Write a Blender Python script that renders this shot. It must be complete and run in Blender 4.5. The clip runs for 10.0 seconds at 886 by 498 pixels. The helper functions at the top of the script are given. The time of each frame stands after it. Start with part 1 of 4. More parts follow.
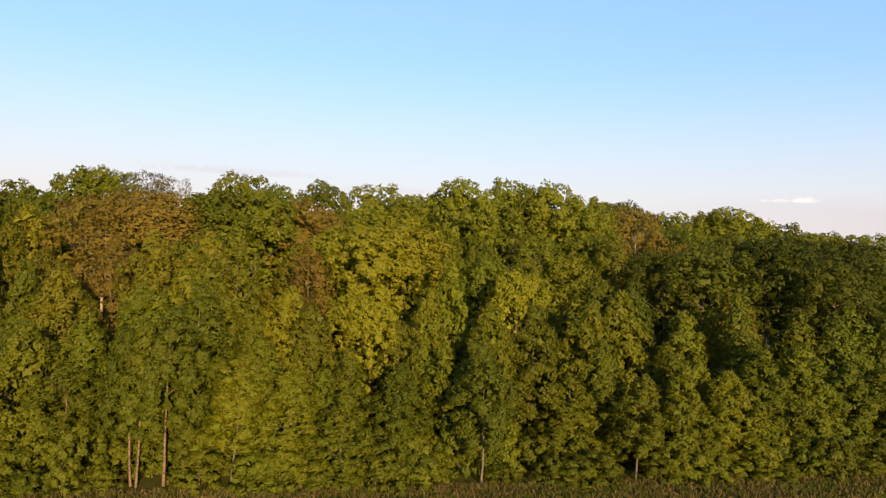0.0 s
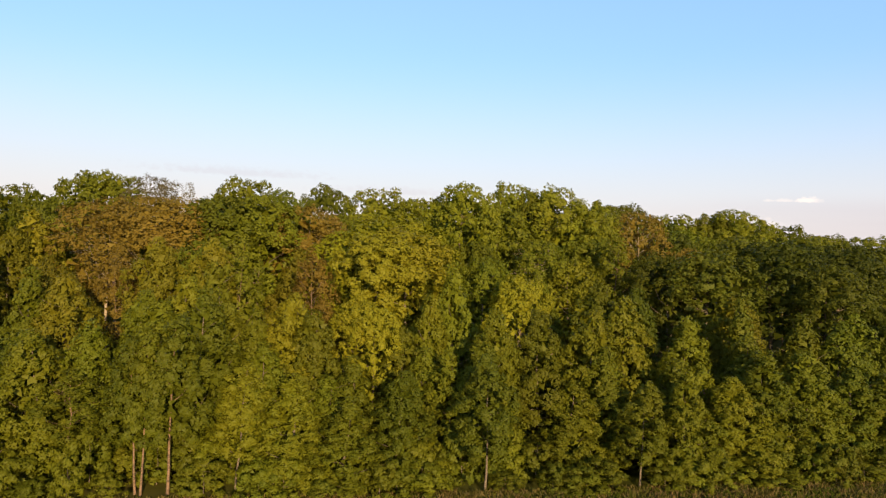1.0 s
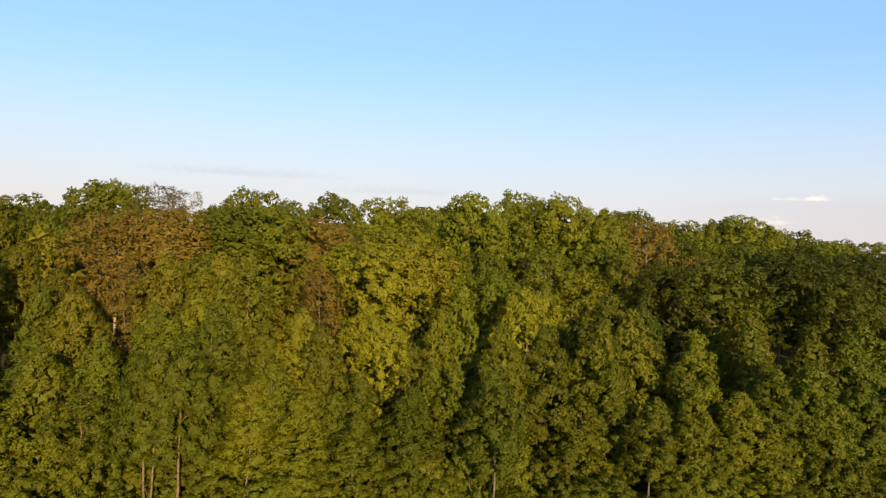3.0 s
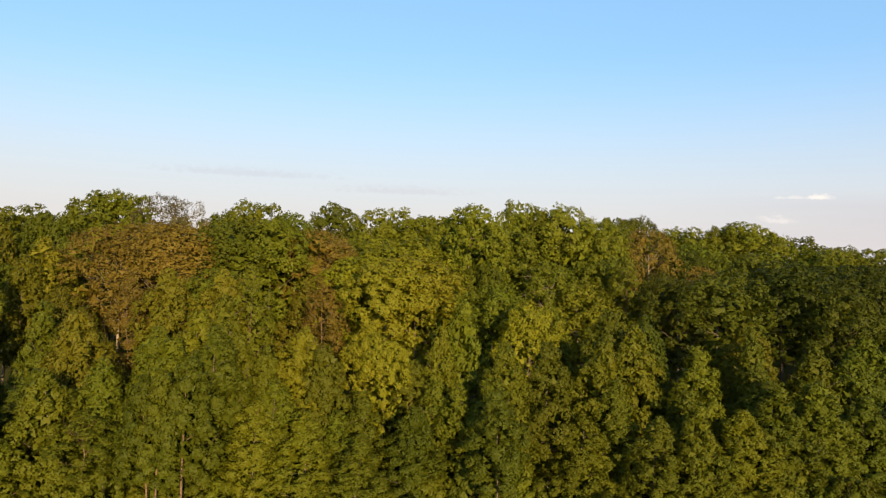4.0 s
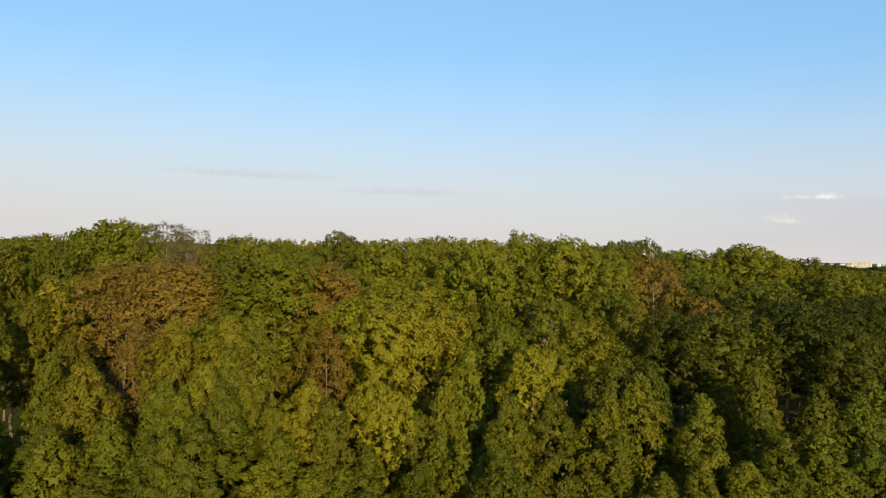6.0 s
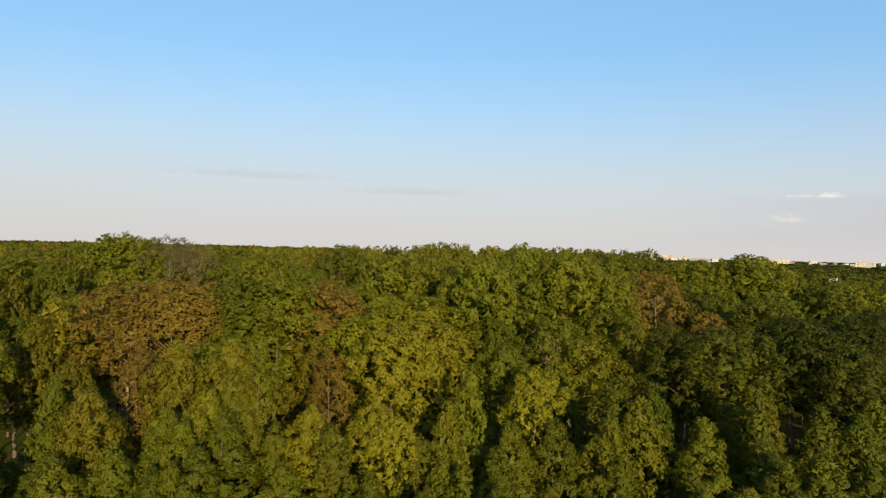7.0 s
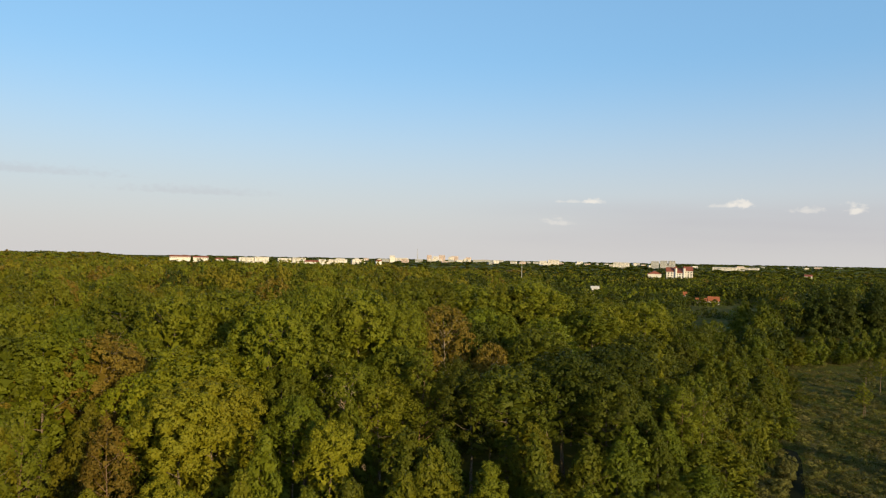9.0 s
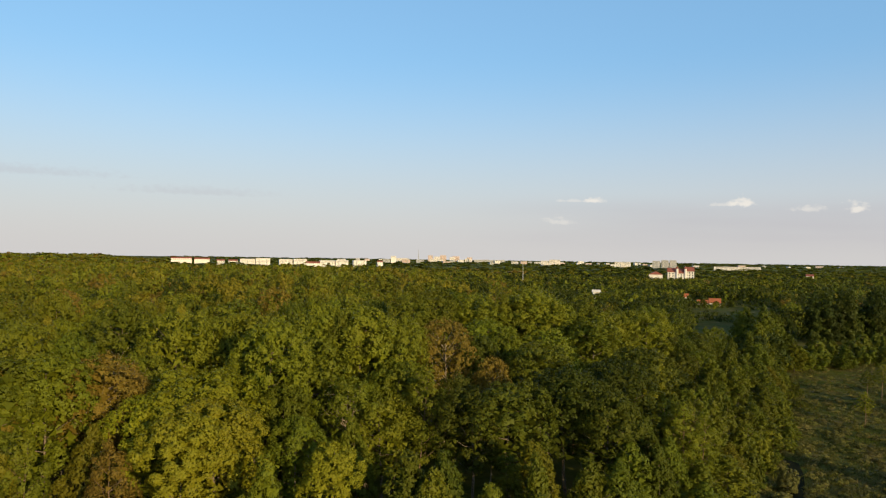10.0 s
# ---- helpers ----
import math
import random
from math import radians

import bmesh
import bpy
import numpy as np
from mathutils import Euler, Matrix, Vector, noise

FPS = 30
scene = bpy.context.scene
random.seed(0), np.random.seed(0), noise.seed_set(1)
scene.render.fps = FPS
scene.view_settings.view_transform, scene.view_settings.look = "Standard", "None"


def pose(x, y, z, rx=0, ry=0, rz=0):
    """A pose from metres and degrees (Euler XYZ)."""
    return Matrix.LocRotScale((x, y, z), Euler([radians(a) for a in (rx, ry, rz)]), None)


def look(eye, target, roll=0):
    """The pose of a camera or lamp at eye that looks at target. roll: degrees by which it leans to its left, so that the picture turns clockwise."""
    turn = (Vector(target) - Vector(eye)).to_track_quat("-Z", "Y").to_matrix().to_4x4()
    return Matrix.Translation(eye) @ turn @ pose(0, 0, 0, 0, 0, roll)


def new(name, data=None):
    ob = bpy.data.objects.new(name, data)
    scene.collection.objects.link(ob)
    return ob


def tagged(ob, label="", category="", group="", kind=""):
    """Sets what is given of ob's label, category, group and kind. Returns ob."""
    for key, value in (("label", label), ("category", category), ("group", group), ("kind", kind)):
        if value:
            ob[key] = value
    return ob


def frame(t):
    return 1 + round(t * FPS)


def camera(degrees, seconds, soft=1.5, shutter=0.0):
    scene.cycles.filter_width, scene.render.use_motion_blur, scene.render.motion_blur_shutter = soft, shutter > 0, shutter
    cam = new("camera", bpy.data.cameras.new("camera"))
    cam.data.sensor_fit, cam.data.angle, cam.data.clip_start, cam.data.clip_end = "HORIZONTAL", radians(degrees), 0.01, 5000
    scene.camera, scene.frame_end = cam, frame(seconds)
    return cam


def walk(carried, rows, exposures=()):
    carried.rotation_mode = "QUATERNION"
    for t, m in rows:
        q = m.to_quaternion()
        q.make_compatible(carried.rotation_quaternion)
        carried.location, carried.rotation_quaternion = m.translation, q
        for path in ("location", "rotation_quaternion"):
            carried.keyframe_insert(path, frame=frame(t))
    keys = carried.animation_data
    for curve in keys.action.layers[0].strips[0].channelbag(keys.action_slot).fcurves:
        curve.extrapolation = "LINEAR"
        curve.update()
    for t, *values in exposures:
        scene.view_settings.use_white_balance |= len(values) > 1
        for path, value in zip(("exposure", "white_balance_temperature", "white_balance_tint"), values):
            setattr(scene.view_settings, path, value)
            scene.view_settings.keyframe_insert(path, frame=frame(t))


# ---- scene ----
# ---- camera ----
cam = camera(63.5, 10.0, soft=1.2)
PATH = [
    (0, (0.425, -0.079, 17.411), (0.369, 1.92, 17.413), 2.1),
    (0.5, (0.421, -0.07, 17.684), (0.36, 1.929, 17.686), 2.0),
    (1, (0.4, -0.106, 17.931), (0.335, 1.893, 17.934), 2.0),
    (1.5, (0.364, -0.14, 18.242), (0.295, 1.859, 18.243), 2.0),
    (2, (0.342, -0.155, 18.47), (0.27, 1.843, 18.472), 1.9),
    (3.5, (0.329, -0.194, 19.893), (0.24, 1.804, 19.894), 1.8),
    (4, (0.327, -0.181, 20.807), (0.236, 1.817, 20.807), 1.7),
    (4.5, (0.309, -0.199, 21.941), (0.215, 1.799, 21.941), 1.7),
    (5, (0.322, -0.228, 23.012), (0.223, 1.769, 23.014), 1.7),
    (5.5, (0.367, -0.358, 24.098), (0.265, 1.64, 24.1), 1.6),
    (7, (0.457, -0.51, 27.341), (0.342, 1.486, 27.342), 1.4),
    (7.5, (0.634, -0.592, 28.719), (0.537, 1.406, 28.719), 1.4),
    (8, (0.46, -0.975, 30.066), (0.693, 1.011, 30.077), 1.3),
    (8.5, (0.062, -1.084, 31.363), (0.492, 0.869, 31.381), 1.3),
    (8.8, (-0.05, -1.184, 32.182), (0.407, 0.763, 32.2), 1.3),
    (9, (-0.065, -1.176, 32.617), (0.394, 0.77, 32.635), 1.1),
    (9.5, (-0.062, -1.234, 33.917), (0.396, 0.712, 33.934), 1.0),
    (10, (-0.115, -1.309, 34.86), (0.341, 0.638, 34.877), 0.9),
]
walk(cam, [(t, look(eye, target, roll)) for t, eye, target, roll in PATH],
     [(0.0, 0.36, 6750, 11), (3.5, 0.27, 6550, 7), (7.0, 0.03, 6350, 3), (10.0, -0.04, 6350, 2)])

# ---- world and sun ----
SUN_ELEVATION, SUN_AZIMUTH = radians(12), radians(162)
world = bpy.data.worlds.new("sky")
scene.world = world
world.use_nodes = True
wn, wl = world.node_tree.nodes, world.node_tree.links
sky = wn.new("ShaderNodeTexSky")
sky.sky_type = "NISHITA"
sky.sun_disc = False
sky.sun_elevation, sky.sun_rotation = SUN_ELEVATION, SUN_AZIMUTH
sky.altitude, sky.air_density, sky.dust_density, sky.ozone_density = 100, 1.0, 0.7, 1.5
wn["Background"].inputs["Strength"].default_value = 0.15


def math_node(nodes, links, op, a, b=None):
    n = nodes.new("ShaderNodeMath")
    n.operation = op
    for k, v in enumerate((a, b)):
        if v is None:
            continue
        if isinstance(v, (int, float)):
            n.inputs[k].default_value = v
        else:
            links.new(v, n.inputs[k])
    return n.outputs[0]


def mix_colour(nodes, links, fac, a, b, mode="MIX"):
    n = nodes.new("ShaderNodeMix")
    n.data_type, n.blend_type = "RGBA", mode
    for k, v in ((0, fac), (6, a), (7, b)):
        if isinstance(v, (int, float)):
            n.inputs[k].default_value = v
        elif isinstance(v, tuple):
            n.inputs[k].default_value = (*v, 1.0)
        else:
            links.new(v, n.inputs[k])
    return n.outputs[2]


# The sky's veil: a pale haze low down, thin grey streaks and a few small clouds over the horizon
tc = wn.new("ShaderNodeTexCoord")
axes = wn.new("ShaderNodeSeparateXYZ")
wl.new(tc.outputs["Generated"], axes.inputs[0])
AZ = math_node(wn, wl, "ARCTAN2", axes.outputs[0], axes.outputs[1])
EL = math_node(wn, wl, "ARCSINE", axes.outputs[2])


def step(value, lo, hi):
    n = wn.new("ShaderNodeMapRange")
    n.interpolation_type = "SMOOTHSTEP"
    wl.new(value, n.inputs[0])
    n.inputs[1].default_value, n.inputs[2].default_value = lo, hi
    return n.outputs[0]


def sky_noise(sx, sy, scale):
    v = wn.new("ShaderNodeCombineXYZ")
    wl.new(math_node(wn, wl, "MULTIPLY", AZ, sx), v.inputs[0])
    wl.new(math_node(wn, wl, "MULTIPLY", EL, sy), v.inputs[1])
    n = wn.new("ShaderNodeTexNoise")
    n.inputs["Scale"].default_value, n.inputs["Detail"].default_value = scale, 6.0
    wl.new(v.outputs[0], n.inputs["Vector"])
    return n.outputs["Fac"]


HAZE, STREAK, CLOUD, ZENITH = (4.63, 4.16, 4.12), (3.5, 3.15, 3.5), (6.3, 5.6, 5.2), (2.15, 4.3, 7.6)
colour = mix_colour(wn, wl, math_node(wn, wl, "MULTIPLY", step(EL, 0.75, 0.35), 0.45), sky.outputs[0], ZENITH)
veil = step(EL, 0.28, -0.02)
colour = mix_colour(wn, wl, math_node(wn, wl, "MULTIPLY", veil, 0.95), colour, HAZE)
bank = math_node(wn, wl, "MULTIPLY", step(AZ, 0.15, 0.55), math_node(wn, wl, "MULTIPLY", step(EL, 0.0, 0.03), step(EL, 0.09, 0.06)))
colour = mix_colour(wn, wl, math_node(wn, wl, "MULTIPLY", math_node(wn, wl, "MULTIPLY", bank, sky_noise(2.0, 20.0, 1.6)), 0.6), colour, STREAK)
puff = sky_noise(60.0, 90.0, 1.6)


def cloud(az, el, wide, high, dense=1.0, tone=CLOUD, ragged=2.6):
    """A small cloud or streak: a ragged oval at that bearing and height above the horizon, flatter below."""
    global colour
    a = math_node(wn, wl, "DIVIDE", math_node(wn, wl, "SUBTRACT", AZ, radians(az)), radians(wide))
    e = math_node(wn, wl, "DIVIDE", math_node(wn, wl, "SUBTRACT", EL, radians(el)), radians(high))
    e = math_node(wn, wl, "MAXIMUM", e, math_node(wn, wl, "MULTIPLY", e, -2.2))
    d = math_node(wn, wl, "SQRT", math_node(wn, wl, "ADD", math_node(wn, wl, "MULTIPLY", a, a), math_node(wn, wl, "MULTIPLY", e, e)))
    d = math_node(wn, wl, "ADD", d, math_node(wn, wl, "MULTIPLY", math_node(wn, wl, "SUBTRACT", puff, 0.5), ragged))
    colour = mix_colour(wn, wl, math_node(wn, wl, "MULTIPLY", step(d, 1.1, 0.1), dense), colour, tone)


cloud(-18.0, 5.35, 8.5, 0.60, 0.26, STREAK, 1.6)
cloud(-6.0, 4.45, 7.0, 0.55, 0.24, STREAK, 1.6)
cloud(25.0, 4.40, 1.0, 0.36, 0.85)
cloud(23.6, 4.40, 1.8, 0.18, 0.4)
cloud(22.4, 2.75, 1.3, 0.50, 0.4)
cloud(35.8, 4.15, 1.0, 0.60, 0.85)
cloud(34.8, 4.05, 1.8, 0.25, 0.4)
cloud(40.2, 3.65, 1.1, 0.40, 0.5)
cloud(43.2, 3.60, 0.8, 0.60, 0.8)
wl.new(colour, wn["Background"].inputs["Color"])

sun_data = bpy.data.lights.new("sun", "SUN")
sun_data.energy, sun_data.angle, sun_data.color = 5.0, radians(0.5), (1.0, 0.77, 0.42)
sun = new("sun", sun_data)
sun_from = Vector((math.sin(SUN_AZIMUTH) * math.cos(SUN_ELEVATION), math.cos(SUN_AZIMUTH) * math.cos(SUN_ELEVATION), math.sin(SUN_ELEVATION)))
sun.matrix_world = look(sun_from * 100, (0, 0, 0))


# ---- materials ----
def material(name):
    m = bpy.data.materials.new(name)
    m.use_nodes = True
    nodes, links = m.node_tree.nodes, m.node_tree.links
    return m, nodes, links, nodes["Principled BSDF"]


def noise_node(nodes, links, scale, detail=4.0, rough=0.6, coords=None):
    n = nodes.new("ShaderNodeTexNoise")
    n.inputs["Scale"].default_value, n.inputs["Detail"].default_value, n.inputs["Roughness"].default_value = scale, detail, rough
    if coords is not None:
        links.new(coords, n.inputs["Vector"])
    return n.outputs["Fac"]


def spread(nodes, links, value, lo, hi):
    n = nodes.new("ShaderNodeMapRange")
    n.inputs[1].default_value, n.inputs[2].default_value = lo, hi
    links.new(value, n.inputs[0])
    return n.outputs[0]


def leaf_material(name, dark, light, warm, wander=0.3, far=False):
    """Leaves: a shade per spray, a tint and a brightness per tree, patches that wander over the wood, some light let through."""
    m, nodes, links, bsdf = material(name)
    geo = nodes.new("ShaderNodeNewGeometry")
    if far:
        cells = nodes.new("ShaderNodeTexVoronoi")
        cells.inputs["Scale"].default_value = 0.10
        links.new(geo.outputs["Position"], cells.inputs["Vector"])
        pair = nodes.new("ShaderNodeSeparateColor")
        links.new(cells.outputs["Color"], pair.inputs[0])
        one, two = pair.outputs[0], pair.outputs[1]
    else:
        info = nodes.new("ShaderNodeObjectInfo")
        one = info.outputs["Random"]
        two = math_node(nodes, links, "FRACT", math_node(nodes, links, "MULTIPLY", one, 37.7))
    spray = mix_colour(nodes, links, spread(nodes, links, geo.outputs["Random Per Island"], -0.9, 1.9), dark, light)
    patch = spread(nodes, links, noise_node(nodes, links, 0.22, 3.0, 0.6, geo.outputs["Position"]), 0.38, 0.68)
    both = math_node(nodes, links, "ADD", math_node(nodes, links, "MULTIPLY", patch, wander), math_node(nodes, links, "MULTIPLY", one, 0.6))
    colour = mix_colour(nodes, links, both, spray, warm)
    tone = nodes.new("ShaderNodeHueSaturation")
    links.new(colour, tone.inputs["Color"])
    links.new(math_node(nodes, links, "ADD", math_node(nodes, links, "MULTIPLY", two, 0.54), 0.71), tone.inputs["Value"])
    colour = tone.outputs[0]
    links.new(colour, bsdf.inputs["Base Color"])
    bsdf.inputs["Roughness"].default_value = 0.62
    bsdf.inputs["Specular IOR Level"].default_value = 0.2
    through_leaf = nodes.new("ShaderNodeBsdfTranslucent")
    links.new(colour, through_leaf.inputs["Color"])
    mixed = nodes.new("ShaderNodeMixShader")
    mixed.inputs[0].default_value = 0.25
    links.new(bsdf.outputs[0], mixed.inputs[1])
    links.new(through_leaf.outputs[0], mixed.inputs[2])
    links.new(mixed.outputs[0], nodes["Material Output"].inputs["Surface"])
    return m


def bark_material(name, base, mark, scale=6.0, lo=0.55, hi=0.62):
    m, nodes, links, bsdf = material(name)
    tc = nodes.new("ShaderNodeTexCoord")
    stretch = nodes.new("ShaderNodeMapping")
    stretch.inputs["Scale"].default_value = (1.0, 1.0, 2.2)
    links.new(tc.outputs["Object"], stretch.inputs["Vector"])
    fac = noise_node(nodes, links, scale, 5.0, 0.65, stretch.outputs[0])
    colour = mix_colour(nodes, links, spread(nodes, links, fac, lo, hi), base, mark)
    links.new(colour, bsdf.inputs["Base Color"])
    bsdf.inputs["Roughness"].default_value = 0.85
    bump = nodes.new("ShaderNodeBump")
    bump.inputs["Strength"].default_value, bump.inputs["Distance"].default_value = 0.6, 0.03
    links.new(fac, bump.inputs["Height"])
    links.new(bump.outputs[0], bsdf.inputs["Normal"])
    return m


def patchy_material(name, a, b, c, small=0.9, large=0.07, rough=0.9, bump=0.25):
    """Ground cover: two colours in small flecks, a third in large patches."""
    m, nodes, links, bsdf = material(name)
    geo = nodes.new("ShaderNodeNewGeometry")
    fine = noise_node(nodes, links, small, 6.0, 0.7, geo.outputs["Position"])
    wide = noise_node(nodes, links, large, 4.0, 0.6, geo.outputs["Position"])
    colour = mix_colour(nodes, links, spread(nodes, links, fine, 0.35, 0.65), a, b)
    colour = mix_colour(nodes, links, spread(nodes, links, wide, 0.42, 0.62), colour, c)
    links.new(colour, bsdf.inputs["Base Color"])
    bsdf.inputs["Roughness"].default_value = rough
    bsdf.inputs["Specular IOR Level"].default_value = 0.05
    b_node = nodes.new("ShaderNodeBump")
    b_node.inputs["Strength"].default_value, b_node.inputs["Distance"].default_value = bump, 0.3
    links.new(fine, b_node.inputs["Height"])
    links.new(b_node.outputs[0], bsdf.inputs["Normal"])
    return m


def plain_material(name, base, rough=0.8, vary=0.12, scale=0.4):
    m, nodes, links, bsdf = material(name)
    geo = nodes.new("ShaderNodeNewGeometry")
    fac = noise_node(nodes, links, scale, 4.0, 0.6, geo.outputs["Position"])
    dark = tuple(c * (1 - 2 * vary) for c in base)
    links.new(mix_colour(nodes, links, spread(nodes, links, fac, 0.3, 0.7), dark, base), bsdf.inputs["Base Color"])
    bsdf.inputs["Roughness"].default_value = rough
    return m


# name of the leaves: dark, light and warm colour
LEAVES = {
    "alder": ((0.066, 0.086, 0.005), (0.144, 0.159, 0.008), (0.148, 0.137, 0.007)),
    "oak": ((0.077, 0.101, 0.005), (0.167, 0.186, 0.010), (0.172, 0.158, 0.009)),
    "hornbeam": ((0.110, 0.106, 0.005), (0.198, 0.180, 0.009), (0.191, 0.157, 0.011)),
    "young_oak": ((0.153, 0.107, 0.012), (0.226, 0.163, 0.023), (0.226, 0.140, 0.020)),
    "maple": ((0.148, 0.148, 0.007), (0.250, 0.237, 0.012), (0.243, 0.209, 0.012)),
    "linden": ((0.135, 0.152, 0.006), (0.230, 0.238, 0.009), (0.238, 0.210, 0.009)),
    "black_alder": ((0.056, 0.077, 0.005), (0.122, 0.143, 0.008), (0.128, 0.124, 0.007)),
    # oak leaves darkened: the eastern wood's shade is put into their colour
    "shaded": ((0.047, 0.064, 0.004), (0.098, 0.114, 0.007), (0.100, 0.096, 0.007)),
    # the darkened oak leaves taken darker still, as shade on the far woods
    "deep_shade": ((0.028, 0.043, 0.004), (0.062, 0.078, 0.007), (0.063, 0.066, 0.006)),
    "budding": ((0.121, 0.101, 0.041), (0.190, 0.155, 0.069), (0.172, 0.129, 0.063)),
    "willow": ((0.120, 0.118, 0.026), (0.200, 0.188, 0.046), (0.190, 0.160, 0.040)),
}
WEED = leaf_material("weed_leaves", (0.084, 0.094, 0.011), (0.168, 0.164, 0.028), (0.180, 0.146, 0.042), 0.7, True)
GREEN, DEEP, OLIVE, BROWN, YELLOW, LIME, SHADED, PALE, BLACKISH, BUDDING = (leaf_material(k + "_leaves", *LEAVES[k]) for k in ("alder", "oak", "hornbeam", "young_oak", "maple", "linden", "shaded", "willow", "black_alder", "budding"))
LEAVES["beech"] = ((0.085, 0.101, 0.006), (0.175, 0.183, 0.011), (0.182, 0.159, 0.010))
LEAVES["field_maple"] = ((0.119, 0.117, 0.007), (0.213, 0.197, 0.012), (0.222, 0.166, 0.013))
FAR_GREEN, FAR_DEEP, FAR_OLIVE, FAR_BROWN, FAR_SHADED = (leaf_material("far_" + k + "_leaves", *LEAVES[k], 0.3, True) for k in ("beech", "oak", "field_maple", "young_oak", "deep_shade"))
BARK = bark_material("brown_bark", (0.25, 0.18, 0.12), (0.06, 0.045, 0.03), 7.0, 0.4, 0.6)
# the brown bark in a lighter colour, so that bare limbs look sunlit
PALE_LIT_BARK = bark_material("pale_lit_oak_bark", (0.40, 0.30, 0.20), (0.20, 0.14, 0.09), 5.0, 0.45, 0.6)
BIRCH = bark_material("birch_bark", (0.26, 0.155, 0.090), (0.08, 0.050, 0.030), 4.0, 0.44, 0.62)
GRASS = patchy_material("meadow_grass", (0.054, 0.064, 0.007), (0.120, 0.124, 0.016), (0.135, 0.106, 0.028), 0.7, 0.06)
STEMS = patchy_material("dry_grass_stems", (0.180, 0.125, 0.045), (0.120, 0.100, 0.026), (0.165, 0.105, 0.040), 1.5, 0.2)
BLADES = patchy_material("green_grass_blades", (0.042, 0.056, 0.005), (0.080, 0.092, 0.010), (0.085, 0.074, 0.014), 1.2, 0.15)
# track soil coloured nearly black in place of the shade in a ditch
SHADED_SOIL = patchy_material("shaded_track_soil", (0.010, 0.012, 0.004), (0.020, 0.020, 0.008), (0.016, 0.018, 0.006), 1.5, 0.3)
WHITE_WALL = plain_material("white_render", (0.84, 0.75, 0.67))
PINK_WALL = plain_material("pink_render", (0.70, 0.50, 0.42))
GREY_WALL = plain_material("grey_concrete", (0.50, 0.47, 0.45))
ORANGE_ROOF = plain_material("orange_roof_tiles", (0.45, 0.13, 0.05))
RED_ROOF = plain_material("red_roof_tiles", (0.30, 0.09, 0.06))
PANE = plain_material("window_glass", (0.05, 0.06, 0.07), 0.15)


# ---- mesh helpers ----
def link_mesh(name, verts, quads, tris, mat):
    """A mesh from arrays of points, four-sided and three-sided faces."""
    me = bpy.data.meshes.new(name)
    nq, nt = len(quads), len(tris)
    loops = np.concatenate([np.asarray(quads, np.int32).ravel(), np.asarray(tris, np.int32).ravel()])
    starts = np.concatenate([np.arange(nq) * 4, nq * 4 + np.arange(nt) * 3]).astype(np.int32)
    me.vertices.add(len(verts))
    me.vertices.foreach_set("co", np.asarray(verts, np.float32).ravel())
    me.loops.add(len(loops))
    me.loops.foreach_set("vertex_index", loops)
    me.polygons.add(nq + nt)
    me.polygons.foreach_set("loop_start", starts)
    me.update(calc_edges=True)
    me.validate()
    me.materials.append(mat)
    return me


def part(name, me, parent, label=""):
    ob = new(name, me)
    ob.parent = parent
    return tagged(ob, label)


def bm_mesh(name, bm, mat):
    me = bpy.data.meshes.new(name)
    bm.to_mesh(me)
    bm.free()
    me.materials.append(mat)
    return me


def unit(a):
    return a / np.maximum(np.linalg.norm(a, axis=-1, keepdims=True), 1e-6)


# Crown outlines: breadth at the height u (0 crown's foot, 1 its tip)
def outline(shape, u):
    u = np.asarray(u, float)
    if shape == "edge":
        return np.where(u < 0.22, 0.78 + u, np.clip(1 - np.clip((u - 0.22) / 0.78, 0, 1) ** 1.75, 0, 1) ** 0.72)
    if shape == "cone":
        return np.where(u < 0.2, 0.80 + u, np.clip(1 - np.clip((u - 0.2) / 0.8, 0, 1) ** 1.35, 0, 1) ** 0.85)
    if shape == "oak":
        return np.where(u < 0.36, 0.45 + 0.55 * np.sin(np.clip(u / 0.36, 0, 1) * 1.5708), np.clip(1 - np.clip((u - 0.36) / 0.64, 0, 1) ** 2.2, 0, 1) ** 0.55)
    if shape == "birch":
        return np.where(u < 0.3, 0.5 + 1.667 * u, np.clip(1 - np.clip((u - 0.3) / 0.7, 0, 1) ** 1.7, 0, 1) ** 0.8)
    return np.clip(1 - np.abs(2 * u - 1) ** 2.0, 0, 1) ** 0.5


def sprays(rng, p, nor, size, narrow=0.62):
    """Three-cornered leaf sprays at the points p, facing along nor."""
    n = len(p)
    tan = unit(np.cross(nor, rng.normal(size=(n, 3))))
    bit = np.cross(nor, tan)
    a = (size * rng.uniform(0.65, 1.35, n))[:, None]
    b = a * narrow * rng.uniform(0.8, 1.2, n)[:, None]
    return np.stack([p - tan * a * 0.8 + bit * b, p + tan * a * 1.1, p - tan * a * 0.6 - bit * b], 1).reshape(-1, 3)


